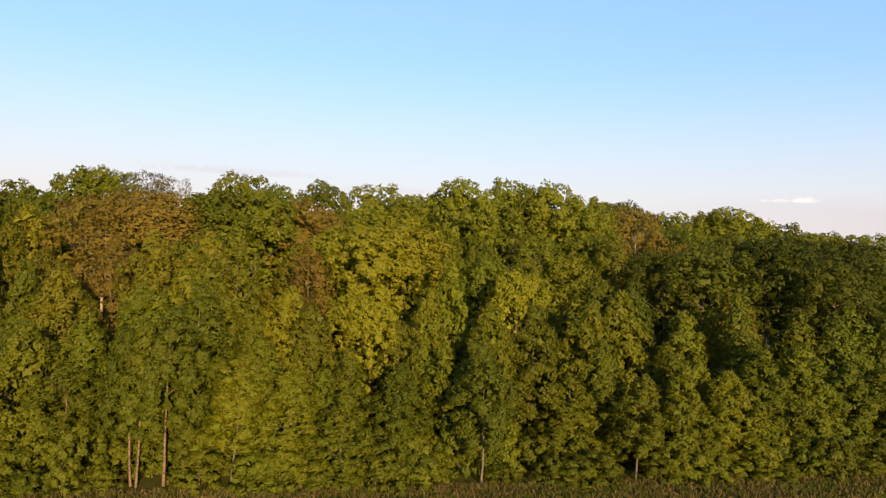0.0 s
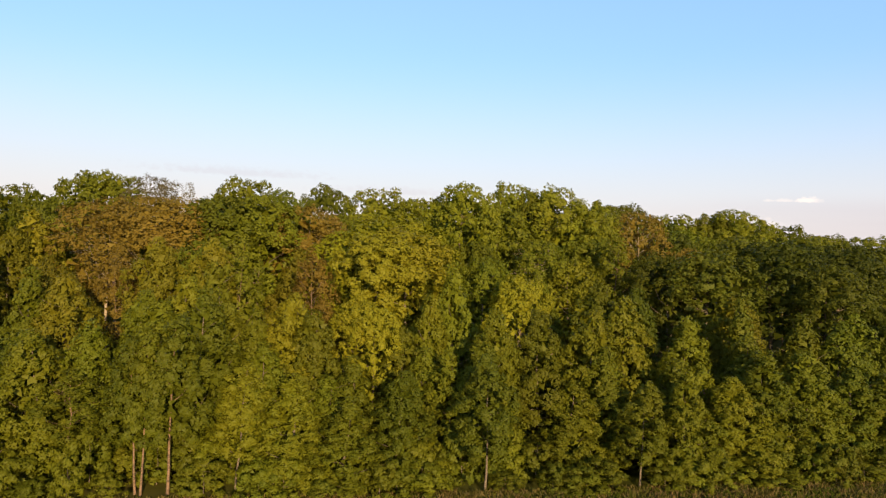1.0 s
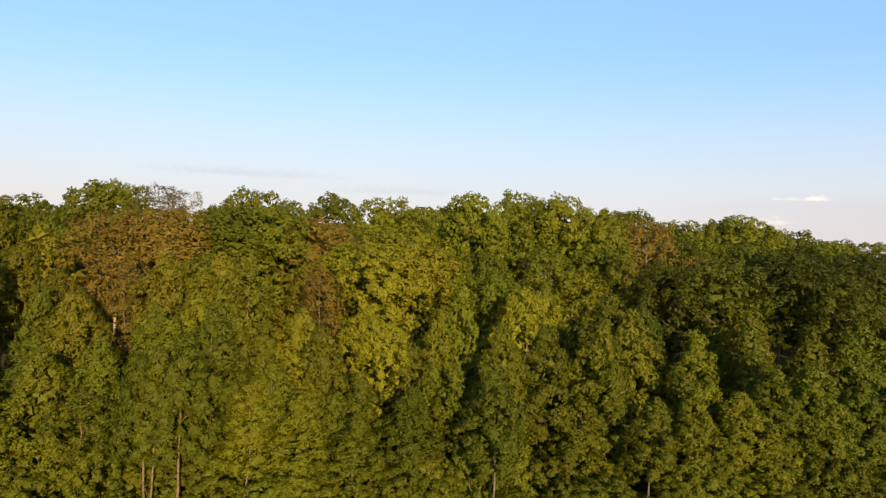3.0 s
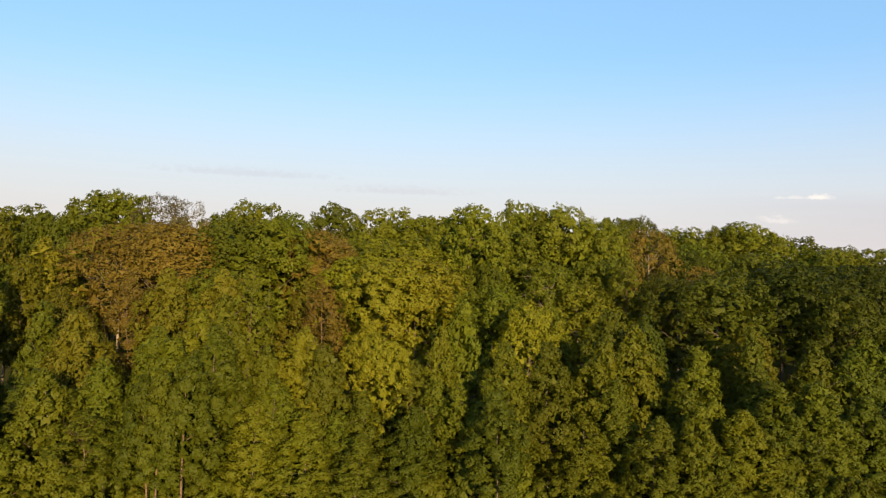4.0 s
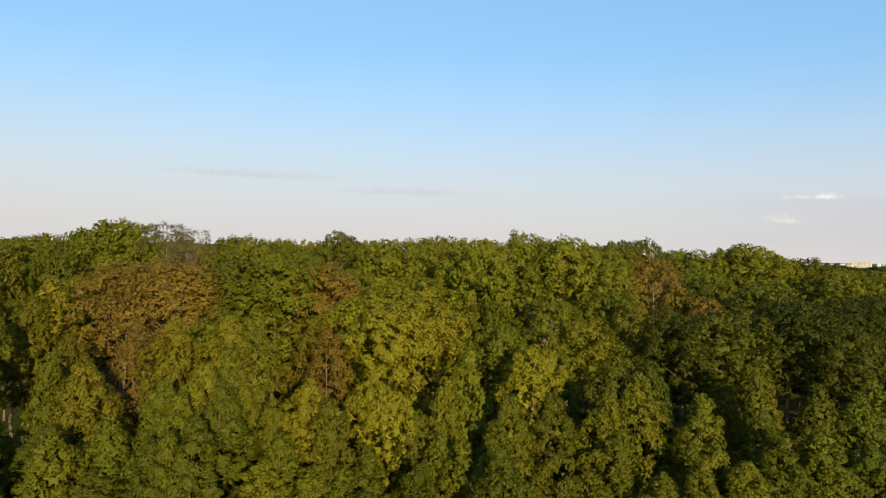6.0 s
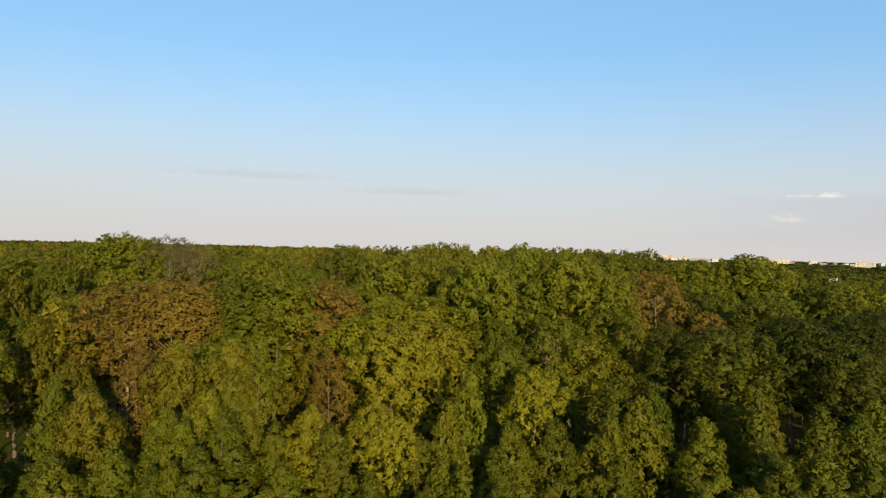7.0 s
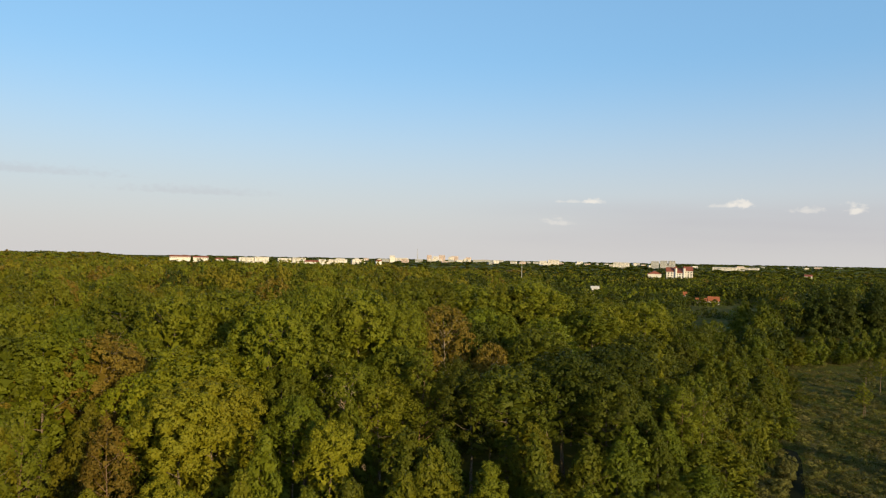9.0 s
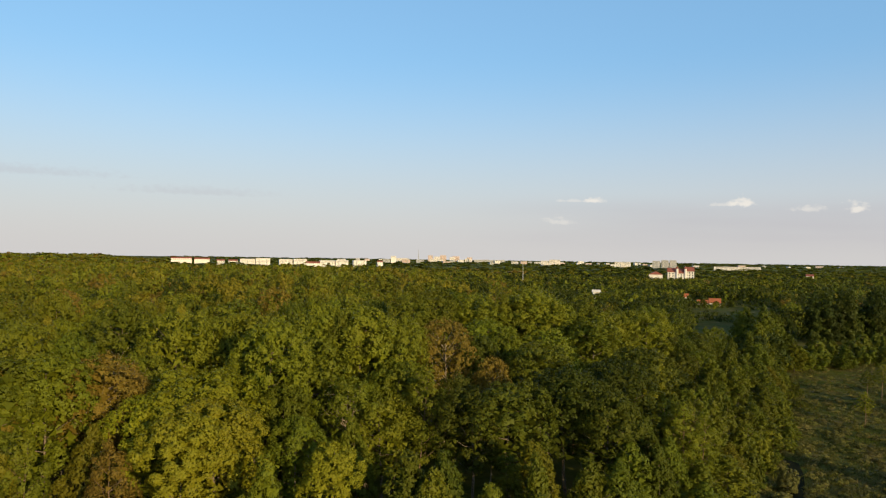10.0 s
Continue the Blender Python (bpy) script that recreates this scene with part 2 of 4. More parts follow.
def crown_arrays(rng, shape, high, foot, radius, boughs, bough, clumps, clump, leaves, size, heart=20, droop=0.0):
    """A crown: rounded boughs on its outline, small leafy clumps all over each bough, dense foliage in their hearts."""
    waves = rng.random(4) * 6.28
    ba = np.arange(boughs) * 2.39996 + rng.normal(0, 0.7, boughs) + waves[3]
    if shape in ("oak", "bush"):
        # a dome: boughs spread evenly over its upper side and its flanks
        dz = np.clip(-0.45 + 1.45 * (np.arange(boughs) + rng.random(boughs)) / boughs, -0.45, 1)
        full = 1 + (1 - 0.75 * np.clip(dz, 0, 1)) * (0.12 * np.sin(2 * ba + waves[0] + 2 * dz) + 0.10 * np.sin(3 * ba + waves[1] - 3 * dz) + rng.normal(0, 0.09, boughs))
        br = bough * radius * rng.uniform(0.75, 1.3, boughs)
        flat = np.sqrt(1 - dz ** 2) ** 0.8
        half = min((high - foot) * 0.62, 1.2 * radius)
        drop = np.where(dz > 0, half * full - br * 0.8, (high - half - foot) / 0.45)
        bc = np.stack([(radius * full - br * 0.8) * flat * np.cos(ba), (radius * full - br * 0.8) * flat * np.sin(ba), high - half + dz * drop], 1)
        bo = unit(np.stack([flat * np.cos(ba), flat * np.sin(ba), dz + 0.15], 1))
    else:
        u = np.linspace(0, 1, 200)
        w = np.cumsum(outline(shape, u) + 0.14)
        bu = np.interp((np.arange(boughs) + rng.random(boughs)) / boughs * w[-1], w, u)
        bu[-1] = 0.97
        full = 1 + 0.17 * np.sin(2 * ba + waves[0] + 7 * bu) + 0.13 * np.sin(3 * ba + waves[1] - 9 * bu) + 0.10 * np.sin(13 * bu + ba + waves[2])
        br = bough * radius * rng.uniform(0.72, 1.25, boughs)
        away = np.maximum(radius * outline(shape, bu) * full - br * 0.7, 0.0) * rng.uniform(0.78, 1.10, boughs)
        bz = foot + (high - foot) * bu - br * 0.9 * np.clip(bu * 2.2 - 1, 0, 1) + br * 0.5 * np.clip(1 - 4 * bu, 0, 1)
        bc = np.stack([away * np.cos(ba), away * np.sin(ba), bz], 1)
        bo = unit(np.stack([np.cos(ba), np.sin(ba), 0.15 + 1.1 * bu ** 2], 1))
    # clumps over the outer side of every bough; none where another bough covers it
    n = boughs * clumps
    home = np.repeat(np.arange(boughs), clumps)
    cd = unit(unit(rng.normal(size=(n, 3))) + 0.6 * bo[home])
    cc = bc[home] + cd * (br[home] * rng.uniform(0.82, 1.06, n))[:, None]
    gap = np.linalg.norm(cc[:, None, :] - bc[None], axis=2) / br[None]
    gap[np.arange(n), home] = 9
    keep = (gap.min(axis=1) > 0.86) & (cd[:, 2] > -0.75)
    home, cd, cc = home[keep], cd[keep], cc[keep]
    n = len(cc)
    cr = clump * rng.uniform(0.6, 1.35, n)
    # leaves: on the upper and outer side of the clump
    m = n * leaves
    own = np.repeat(np.arange(n), leaves)
    ld = unit(rng.normal(size=(m, 3)) + 0.45 * cd[own])
    lp = cc[own] + ld * np.array([1.0, 1.0, 0.85 + droop]) * (cr[own] * rng.uniform(0.35, 1.35, m))[:, None]
    ln = unit(0.50 * ld + 0.65 * cd[own] + 0.30 * bo[home[own]] + 0.36 * rng.normal(size=(m, 3)))
    verts = [sprays(rng, lp, ln, size)]
    if heart:
        k = boughs * heart
        hh = np.repeat(np.arange(boughs), heart)
        hd = unit(rng.normal(size=(k, 3)) + 0.4 * bo[hh])
        hp = bc[hh] + hd * (br[hh] * rng.uniform(0.40, 0.62, k))[:, None]
        verts.append(sprays(rng, hp, hd, 0.30 * np.mean(br), 0.8))
        k = boughs * heart // 2
        hu = rng.uniform(0.05, 0.90, k)
        ha = rng.uniform(0, 6.28, k)
        hr = radius * outline(shape, hu) * np.sqrt(rng.random(k)) * 0.68
        hp = np.stack([hr * np.cos(ha), hr * np.sin(ha), foot + (high - foot) * hu], 1)
        verts.append(sprays(rng, hp, unit(rng.normal(size=(k, 3))), 0.11 * radius, 0.8))
    verts = np.concatenate(verts)
    return verts, np.zeros((0, 4), int), np.arange(len(verts)).reshape(-1, 3)


def tube(points, radii, sides=7):
    """Points and faces of a tapering round limb along a bent line."""
    pts = np.asarray(points, float)
    ring = np.arange(sides) * 2 * np.pi / sides
    verts = []
    for i, p in enumerate(pts):
        d = unit(pts[min(i + 1, len(pts) - 1)] - pts[max(i - 1, 0)])
        s = unit(np.cross(d, [0.31, 0.95, 0.02] if abs(d[2]) > 0.5 else [0, 0, 1]))
        e = np.cross(d, s)
        verts.append(p + radii[i] * (np.cos(ring)[:, None] * s + np.sin(ring)[:, None] * e))
    verts = np.concatenate(verts)
    k = np.arange(sides)
    quads = [np.stack([i * sides + k, i * sides + (k + 1) % sides, (i + 1) * sides + (k + 1) % sides, (i + 1) * sides + k], 1) for i in range(len(pts) - 1)]
    return verts, np.concatenate(quads)


def join(pieces):
    vs, qs, off = [], [], 0
    for v, q in pieces:
        vs.append(v)
        qs.append(q + off)
        off += len(v)
    return np.concatenate(vs), np.concatenate(qs)


def trunk_arrays(rng, high, foot, radius, girth, limbs, twigs=0, rise=0.5):
    """A bent, tapered stem with limbs that reach into the crown, and twigs on them."""
    n = 7
    bend = np.cumsum(rng.normal(0, 0.006 * high, (n, 2)), axis=0)
    bend[0] = 0
    z = np.linspace(-0.25, high * 0.92, n)
    stem = np.column_stack([bend, z])
    pieces = [tube(stem, girth * np.linspace(1, 0.12, n) + np.array([0.15 * girth, 0, 0, 0, 0, 0, 0]))]
    for k in range(limbs):
        t = rng.uniform(max(foot / high, 0.18), 0.86)
        base = np.array([np.interp(t * high, z, stem[:, i]) for i in range(3)])
        ang = k * 2.39996 + rng.normal(0, 0.3)
        reach = radius * rng.uniform(0.55, 0.95) * (1.15 - 0.6 * t)
        way = np.array([math.cos(ang), math.sin(ang), 0])
        tip = base + way * reach + np.array([0, 0, reach * rng.uniform(rise * 0.6, rise * 1.6)])
        mid = (base + tip) / 2 + np.array([0, 0, -0.08 * reach]) + rng.normal(0, 0.06 * reach, 3)
        g = girth * (1 - 0.8 * t) * 0.5
        pieces.append(tube([base, mid, tip], [g, g * 0.65, g * 0.2], 5))
        for _ in range(twigs):
            s = rng.uniform(0.4, 1.0)
            b0 = base + (tip - base) * s
            b1 = b0 + unit(way + rng.normal(0, 0.7, 3) + np.array([0, 0, 0.5])) * reach * rng.uniform(0.3, 0.6)
            pieces.append(tube([b0, b1], [g * 0.35, g * 0.1], 4))
    return join(pieces)


# ---- tree kinds ----
# shape, height, crown's foot, breadth, boughs, girth, limbs, bark, leaves, label
KINDS = {
    "alder": ("cone", 13.0, 0.4, 3.0, 118, 0.16, 9, BARK, GREEN, "dense green alder with leaves almost down to the grass"),
    "black_alder": ("cone", 13.0, 0.4, 3.0, 118, 0.16, 9, BARK, BLACKISH, "dense dark green alder beside the meadow"),
    "stem_alder": ("edge", 13.0, 3.2, 2.3, 70, 0.10, 7, BARK, GREEN, "green alder with a bare brown stem at the wood's edge"),
    "hornbeam": ("edge", 16.0, 5.5, 3.3, 105, 0.18, 9, BARK, OLIVE, "olive green hornbeam in fresh leaf inside the wood"),
    "oak": ("oak", 22.0, 9.5, 4.6, 100, 0.30, 14, BARK, DEEP, "tall broad green oak with a rounded crown"),
    "ash": ("oak", 20.0, 8.0, 4.0, 98, 0.24, 11, BARK, GREEN, "tall green ash tree with a domed crown"),
    "stem_birch": ("edge", 13.0, 4.0, 2.2, 66, 0.105, 7, BIRCH, GREEN, "birch at the wood's edge with a bare reddish-white stem"),
    "birch": ("birch", 18.0, 7.0, 2.7, 80, 0.12, 16, BIRCH, DEEP, "slender birch with pale bark and thin green foliage"),
    "young_oak": ("oak", 20.0, 9.5, 4.2, 104, 0.20, 30, PALE_LIT_BARK, BROWN, "oak with brownish young leaves and bare limbs showing"),
    "brown_birch": ("birch", 18.0, 7.0, 2.9, 80, 0.12, 18, BIRCH, BROWN, "birch with thin brownish foliage and pale stems"),
    "maple": ("oak", 18.0, 5.5, 3.8, 98, 0.20, 9, BARK, YELLOW, "bright yellow-green maple standing out among darker trees"),
    "linden": ("oak", 20.0, 7.0, 4.8, 108, 0.24, 10, BARK, LIME, "large light green linden with a wide sunlit crown"),
    "open_oak": ("oak", 20.0, 10.0, 4.2, 62, 0.24, 24, PALE_LIT_BARK, DEEP, "open green oak, its bare limbs coloured pale to look sunlit"),
    "bare_oak": ("oak", 26.0, 13.0, 4.2, 60, 0.13, 34, PALE_LIT_BARK, BUDDING, "half bare tree with pale young leaves over the wood"),
    "hazel": ("bush", 4.0, 0.0, 1.9, 30, 0.05, 5, BARK, GREEN, "green hazel shrub at the foot of the wood"),
    "scrub": ("bush", 3.4, 0.0, 1.8, 24, 0.05, 5, BARK, BLACKISH, "olive scrub bush in the rough grass by the wood"),
    "willow": ("bush", 3.4, 0.0, 1.8, 30, 0.05, 5, BARK, PALE, "pale silvery willow bush on the meadow"),
    # same oak in darker leaves that stand for shade in the eastern wood
    "dark_oak": ("oak", 22.0, 9.0, 4.8, 100, 0.30, 14, BARK, SHADED, "oak with a dense domed crown, shade put into its leaf colour"),
}
# clumps on a bough and their size, leaves on a clump and their size, foliage in the bough's heart
HABIT = {
    "birch": (20, 0.20, 0.8, 0.85, 3, 0.3), "brown_birch": (18, 0.20, 0.8, 0.85, 3, 0.3), "young_oak": (24, 0.20, 0.9, 0.85, 4, 0.0),
    "bare_oak": (26, 0.30, 1.0, 0.75, 0, 0.0), "open_oak": (26, 0.22, 1.0, 1.0, 5, 0.0), "linden": (30, 0.24, 1.0, 1.0, 7, -0.25), "maple": (30, 0.22, 1.0, 0.95, 7, -0.25),
}
SPARSE = ("birch", "young_oak", "brown_birch", "bare_oak", "open_oak")
tree_rng = np.random.default_rng(11)
_protos = {}


def prototype(kind, variant, level):
    """The meshes of one tree of that kind: stem and crown, shared by all its copies."""
    key = (kind, variant, level)
    if key not in _protos:
        shape, high, foot, radius, boughs, girth, limbs, bark, leaf, label = KINDS[kind]
        rng = np.random.default_rng(len(_protos) * 17 + 3)
        leaves, size = ((8, 0.112), (6, 0.128), (5, 0.185))[level]
        shape = "edge" if shape == "cone" and variant != 1 else shape
        clumps, clump, many, small, heart, droop = HABIT.get(kind, (22, 0.20, 1.0, 1.0, 8, 0.0))
        clumps = clumps if level < 2 else round(clumps * 0.6)
        crown = crown_arrays(rng, shape, high, foot, radius, boughs, 0.185 if shape in ("edge", "cone") else 0.165, clumps, clump, max(3, round(leaves * many)), size * small, heart, droop)
        stem = trunk_arrays(rng, high, foot, radius, girth, limbs, 6 if kind == "bare_oak" else 3 if kind in SPARSE else 0, 0.9 if kind in SPARSE else 0.55)
        _protos[key] = (link_mesh(kind + "_stem", *stem, np.zeros((0, 3), int), bark), link_mesh(kind + "_crown", *crown, leaf))
    return _protos[key]


planted = []


def tree(kind, x, y, high, radius, z=0.0, level=None, group="trees of the wood", label="", category="tree"):
    """One tree: its foot at (x, y), its height and its crown's breadth."""
    shape, h0, foot, r0 = KINDS[kind][:4]
    if level is None:
        level = 0 if y < 66 and x < 45 else 1 if y < 94 and x < 60 else 2
    me_stem, me_crown = prototype(kind, int(tree_rng.integers(0, 3)), level)
    base = tagged(new(kind + "_" + category), label or KINDS[kind][-1], category, group)
    base.matrix_basis = pose(x, y, z, 3 * math.sin(7 * x + y), 3 * math.cos(5 * y - x), float(tree_rng.uniform(0, 360))) @ Matrix.Diagonal((radius / r0, radius / r0, high / h0, 1))
    part("trunk", me_stem, base)
    part("crown", me_crown, base)
    planted.append((x, y, radius))
    return base


# ---- the wood's edge ----
EDGE = [(-900, -150), (-29, 46.5), (31, 58.8), (44, 68), (56.5, 79.5), (69.5, 93.5), (104, 131), (157, 195), (174, 228), (172, 262), (190, 292), (300, 460), (900, 1500)]


def behind_edge(x, y):
    """How far a place lies inside the wood, in metres (minus: out on the meadow)."""
    best, sign = 1e9, 1
    for (ax, ay), (bx, by) in zip(EDGE, EDGE[1:]):
        dx, dy = bx - ax, by - ay
        t = min(max(((x - ax) * dx + (y - ay) * dy) / (dx * dx + dy * dy), 0), 1)
        d = math.hypot(x - ax - t * dx, y - ay - t * dy)
        if d < best:
            best, sign = d, 1 if dx * (y - ay) - dy * (x - ax) > 0 else -1
    return best * sign


def canopy(s):
    """The wood's height by the way in from its edge."""
    return 11.0 + 16.0 * (1 - math.exp(-max(s, 0) / 32))


# ---- ground ----
def ground():
    bm = bmesh.new()
    rings = [0, 30, 60, 100, 160, 260, 420, 700, 1200, 2200, 4900]
    spokes = 64
    rows = []
    for r in rings:
        rows.append([bm.verts.new((r * math.cos(a * 2 * math.pi / spokes), r * math.sin(a * 2 * math.pi / spokes), 0)) for a in range(spokes)] if r else [bm.verts.new((0, 0, 0))])
    for a in range(spokes):
        bm.faces.new((rows[0][0], rows[1][a], rows[1][(a + 1) % spokes]))
        for i in range(1, len(rings) - 1):
            bm.faces.new((rows[i][a], rows[i + 1][a], rows[i + 1][(a + 1) % spokes], rows[i][(a + 1) % spokes]))
    return tagged(new("ground", bm_mesh("ground", bm, GRASS)), "flat meadow ground with rough green and brown grass", "ground", kind="structure")


ground()

# ---- the trees at the edge ----
tree("alder", -30, 50.5, 11.5, 3.2)
tree("alder", -27.5, 53.5, 12, 3)
tree("alder", -23.5, 54.5, 13.6, 3.2)
tree("alder", -20, 55, 14.6, 3.2)
tree("alder", -16.5, 57, 12.8, 3)
tree("alder", -15, 55.8, 10.5, 2.6)
tree("alder", -12, 58.5, 13, 3)
tree("alder", -8.5, 57, 9.5, 3)
tree("alder", -3, 59.5, 10, 2.6)
tree("alder", -2, 63.5, 12.6, 3)
tree("alder", 2, 57.5, 11.5, 3)
tree("alder", 3, 60, 13.5, 2.7)
tree("alder", 7, 61.5, 13.5, 3.1)
tree("alder", 11, 62.5, 13.7, 3.1)
tree("alder", 12.5, 60.5, 10.5, 2.8)
tree("alder", 15.8, 66, 14.6, 3.2)
tree("alder", 20.6, 65, 13, 3.2)
tree("alder", 18.5, 61.8, 9.5, 2.8)
tree("alder", 26, 62, 10.6, 3.6)
tree("black_alder", 25.7, 65.5, 11.5, 3.2)
tree("alder", 31, 64.5, 10.5, 3.3)
tree("black_alder", 33, 72, 13.2, 3.6)
tree("black_alder", 41.4, 78, 13, 3.8)
tree("black_alder", 37.7, 72, 12.5, 3.4)
tree("black_alder", 49, 81, 12.5, 3)
tree("alder", -25.3, 56, 14.2, 3)
tree("alder", -23.5, 59.5, 15.5, 3.4)
tree("alder", -21, 63, 16.6, 3)
tree("alder", -37, 59.5, 15.6, 3.2)
tree("alder", -0.3, 64.5, 17.3, 3.2)
tree("alder", -2.7, 62.8, 14.3, 2.8)
tree("black_alder", 12.6, 69, 15.7, 3.6)
tree("black_alder", 17.8, 69.5, 15.3, 3.2)
tree("black_alder", 9.4, 81, 16.5, 3)
tree("hornbeam", -28.2, 65, 18.6, 3.3)
tree("hornbeam", -24, 65.5, 18.7, 3)
tree("hornbeam", -38, 65.5, 16.5, 3)
tree("hornbeam", -32, 58.5, 15.4, 3.2)
tree("hornbeam", -49.3, 75.5, 19, 3.6)
tree("hornbeam", 28, 74.5, 14.5, 3.4)
tree("hornbeam", -13.9, 60, 14.2, 2.8)
tree("hornbeam", -48.8, 94.5, 22.8, 4)
tree("hornbeam", -18.2, 75, 17.8, 2.8)
tree("alder", -0.6, 58, 10, 2.6)
tree("alder", -4.6, 62, 11.5, 2.8)
tree("alder", 9.3, 58.6, 7.8, 2.7)
tree("alder", 23, 60.2, 8.5, 2.8)
tree("alder", -10.5, 55.6, 8, 2.6)
tree("maple", -7, 60.5, 12.8, 2.2)
tree("maple", -9, 63, 13.4, 2.2)
tree("maple", -5.3, 74.5, 19.8, 5.2)
tree("maple", -8.3, 71, 19.3, 4.2)
tree("maple", 5.2, 72, 15.6, 2.9)
tree("linden", -8.6, 81, 21.9, 7)
tree("linden", -13, 79, 19.5, 4.8)
tree("birch", -21, 66, 19.3, 2.6)
tree("birch", 18, 89.5, 21, 3.4)
tree("birch", 54.2, 86, 15.8, 3)
tree("birch", 57, 86, 15, 2.6)
tree("birch", 60.4, 92.5, 16, 2.6)
tree("stem_birch", -20.1, 49.9, 13, 2.4)
tree("stem_birch", -21.8, 49.3, 12, 1.9)
tree("stem_birch", -22.3, 49.6, 11.5, 2)
tree("stem_alder", -15.8, 51.6, 9.5, 2.1)
tree("stem_alder", 2.4, 53.6, 10.5, 2.3)
tree("stem_alder", 14.6, 56.4, 8.5, 2.1)
tree("brown_birch", -32, 67, 18, 2.6)
tree("brown_birch", -13.8, 67.5, 18, 3)
tree("young_oak", -20, 87.5, 22.6, 5.9)
tree("young_oak", -17, 89, 20.3, 5.3)
tree("young_oak", 26.4, 110, 24.6, 5.1)
tree("young_oak", -36.6, 82.5, 22.8, 6.7)
tree("young_oak", -41.5, 82, 22.3, 6.3)
tree("hornbeam", -48.7, 80, 21.2, 4.2)
tree("young_oak", -31.8, 82, 22.8, 6.3)
tree("oak", -7.5, 122, 26, 7.3)
tree("oak", 9.4, 112, 26, 7.3)
tree("oak", 4.2, 96, 23.5, 5.4)
tree("oak", 62.4, 131, 22.4, 6.1)
tree("oak", 45, 140, 23.4, 6.1)
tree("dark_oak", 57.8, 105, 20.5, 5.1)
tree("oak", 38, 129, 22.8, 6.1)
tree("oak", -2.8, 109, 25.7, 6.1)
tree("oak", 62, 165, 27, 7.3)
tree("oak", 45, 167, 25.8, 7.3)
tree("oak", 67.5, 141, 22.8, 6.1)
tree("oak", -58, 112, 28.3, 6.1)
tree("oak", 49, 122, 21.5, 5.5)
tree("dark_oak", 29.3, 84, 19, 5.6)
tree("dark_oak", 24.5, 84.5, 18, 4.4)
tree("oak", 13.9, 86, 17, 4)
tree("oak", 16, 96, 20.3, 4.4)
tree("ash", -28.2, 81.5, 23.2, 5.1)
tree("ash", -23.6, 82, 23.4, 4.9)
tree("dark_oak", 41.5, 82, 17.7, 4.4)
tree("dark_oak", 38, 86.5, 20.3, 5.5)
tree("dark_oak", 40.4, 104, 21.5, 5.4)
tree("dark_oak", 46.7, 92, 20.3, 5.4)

# the crowns that stand against the sky
tree("oak", -70, 109, 25.5, 6.1, level=1)
tree("oak", -77, 112, 24, 5.6, level=1)
tree("oak", -57, 112, 28.5, 5.1, level=1)
tree("bare_oak", -50, 113, 28.3, 4.4, level=1)
tree("bare_oak", -45.5, 114, 27.5, 3.6, level=1)
tree("oak", -46, 133, 26.5, 6.1, level=1)
tree("oak", -38, 112, 24.7, 5.6, level=1)
tree("oak", -26.3, 89, 26.1, 4.4, level=1)
tree("oak", -22, 90, 24.7, 3.9, level=1)
tree("oak", -21.3, 112, 27.3, 5.1, level=1)
tree("oak", -13.4, 105, 26.3, 5.6, level=1)
tree("oak", -8.5, 108, 25.4, 4.4, level=1)
tree("oak", -1.2, 92, 26.3, 4.9, level=1)
tree("oak", 5.3, 104, 27.7, 4.6, level=1)
tree("oak", 9.5, 103, 26.5, 3.7, level=1)
tree("oak", 13.3, 102, 27.3, 5.6, level=1)
tree("oak", 19, 104, 25.7, 4.9, level=1)
tree("oak", 31, 141, 28.1, 5.6, level=1)
tree("oak", 24.5, 135, 27.1, 5.6, level=1)
tree("oak", 41, 143, 26.2, 6.6, level=1)
tree("oak", 53, 143, 27.5, 7.6, level=1)
tree("oak", 47.5, 142, 26.5, 4.9, level=1)
tree("oak", 60, 146, 25.5, 5.6, level=1)
tree("oak", 67, 150, 25.1, 5.9, level=1)
tree("oak", 72, 144, 23.5, 5.6, level=1)
tree("oak", 79, 142, 23.5, 5.6, level=1)
tree("open_oak", 8.6, 86.5, 19.5, 4.4, level=1)
tree("open_oak", -16, 95, 22, 3.8, level=1)

# ---- the wood behind: trees between those, lower than they are ----
fill_rng = np.random.default_rng(5)
GLADES = [(14, 79, 3.4), (21.5, 74.5, 3.0), (-20.8, 74.5, 2.6), (-32.3, 63.5, 1.8), (10, 75.5, 2.8), (33, 77, 2.6), (-45.6, 86, 3.0)]
planted.extend(GLADES)


def clear_of(x, y, r, share):
    return all((x - px) ** 2 + (y - py) ** 2 > (share * (r + pr)) ** 2 for px, py, pr in planted)


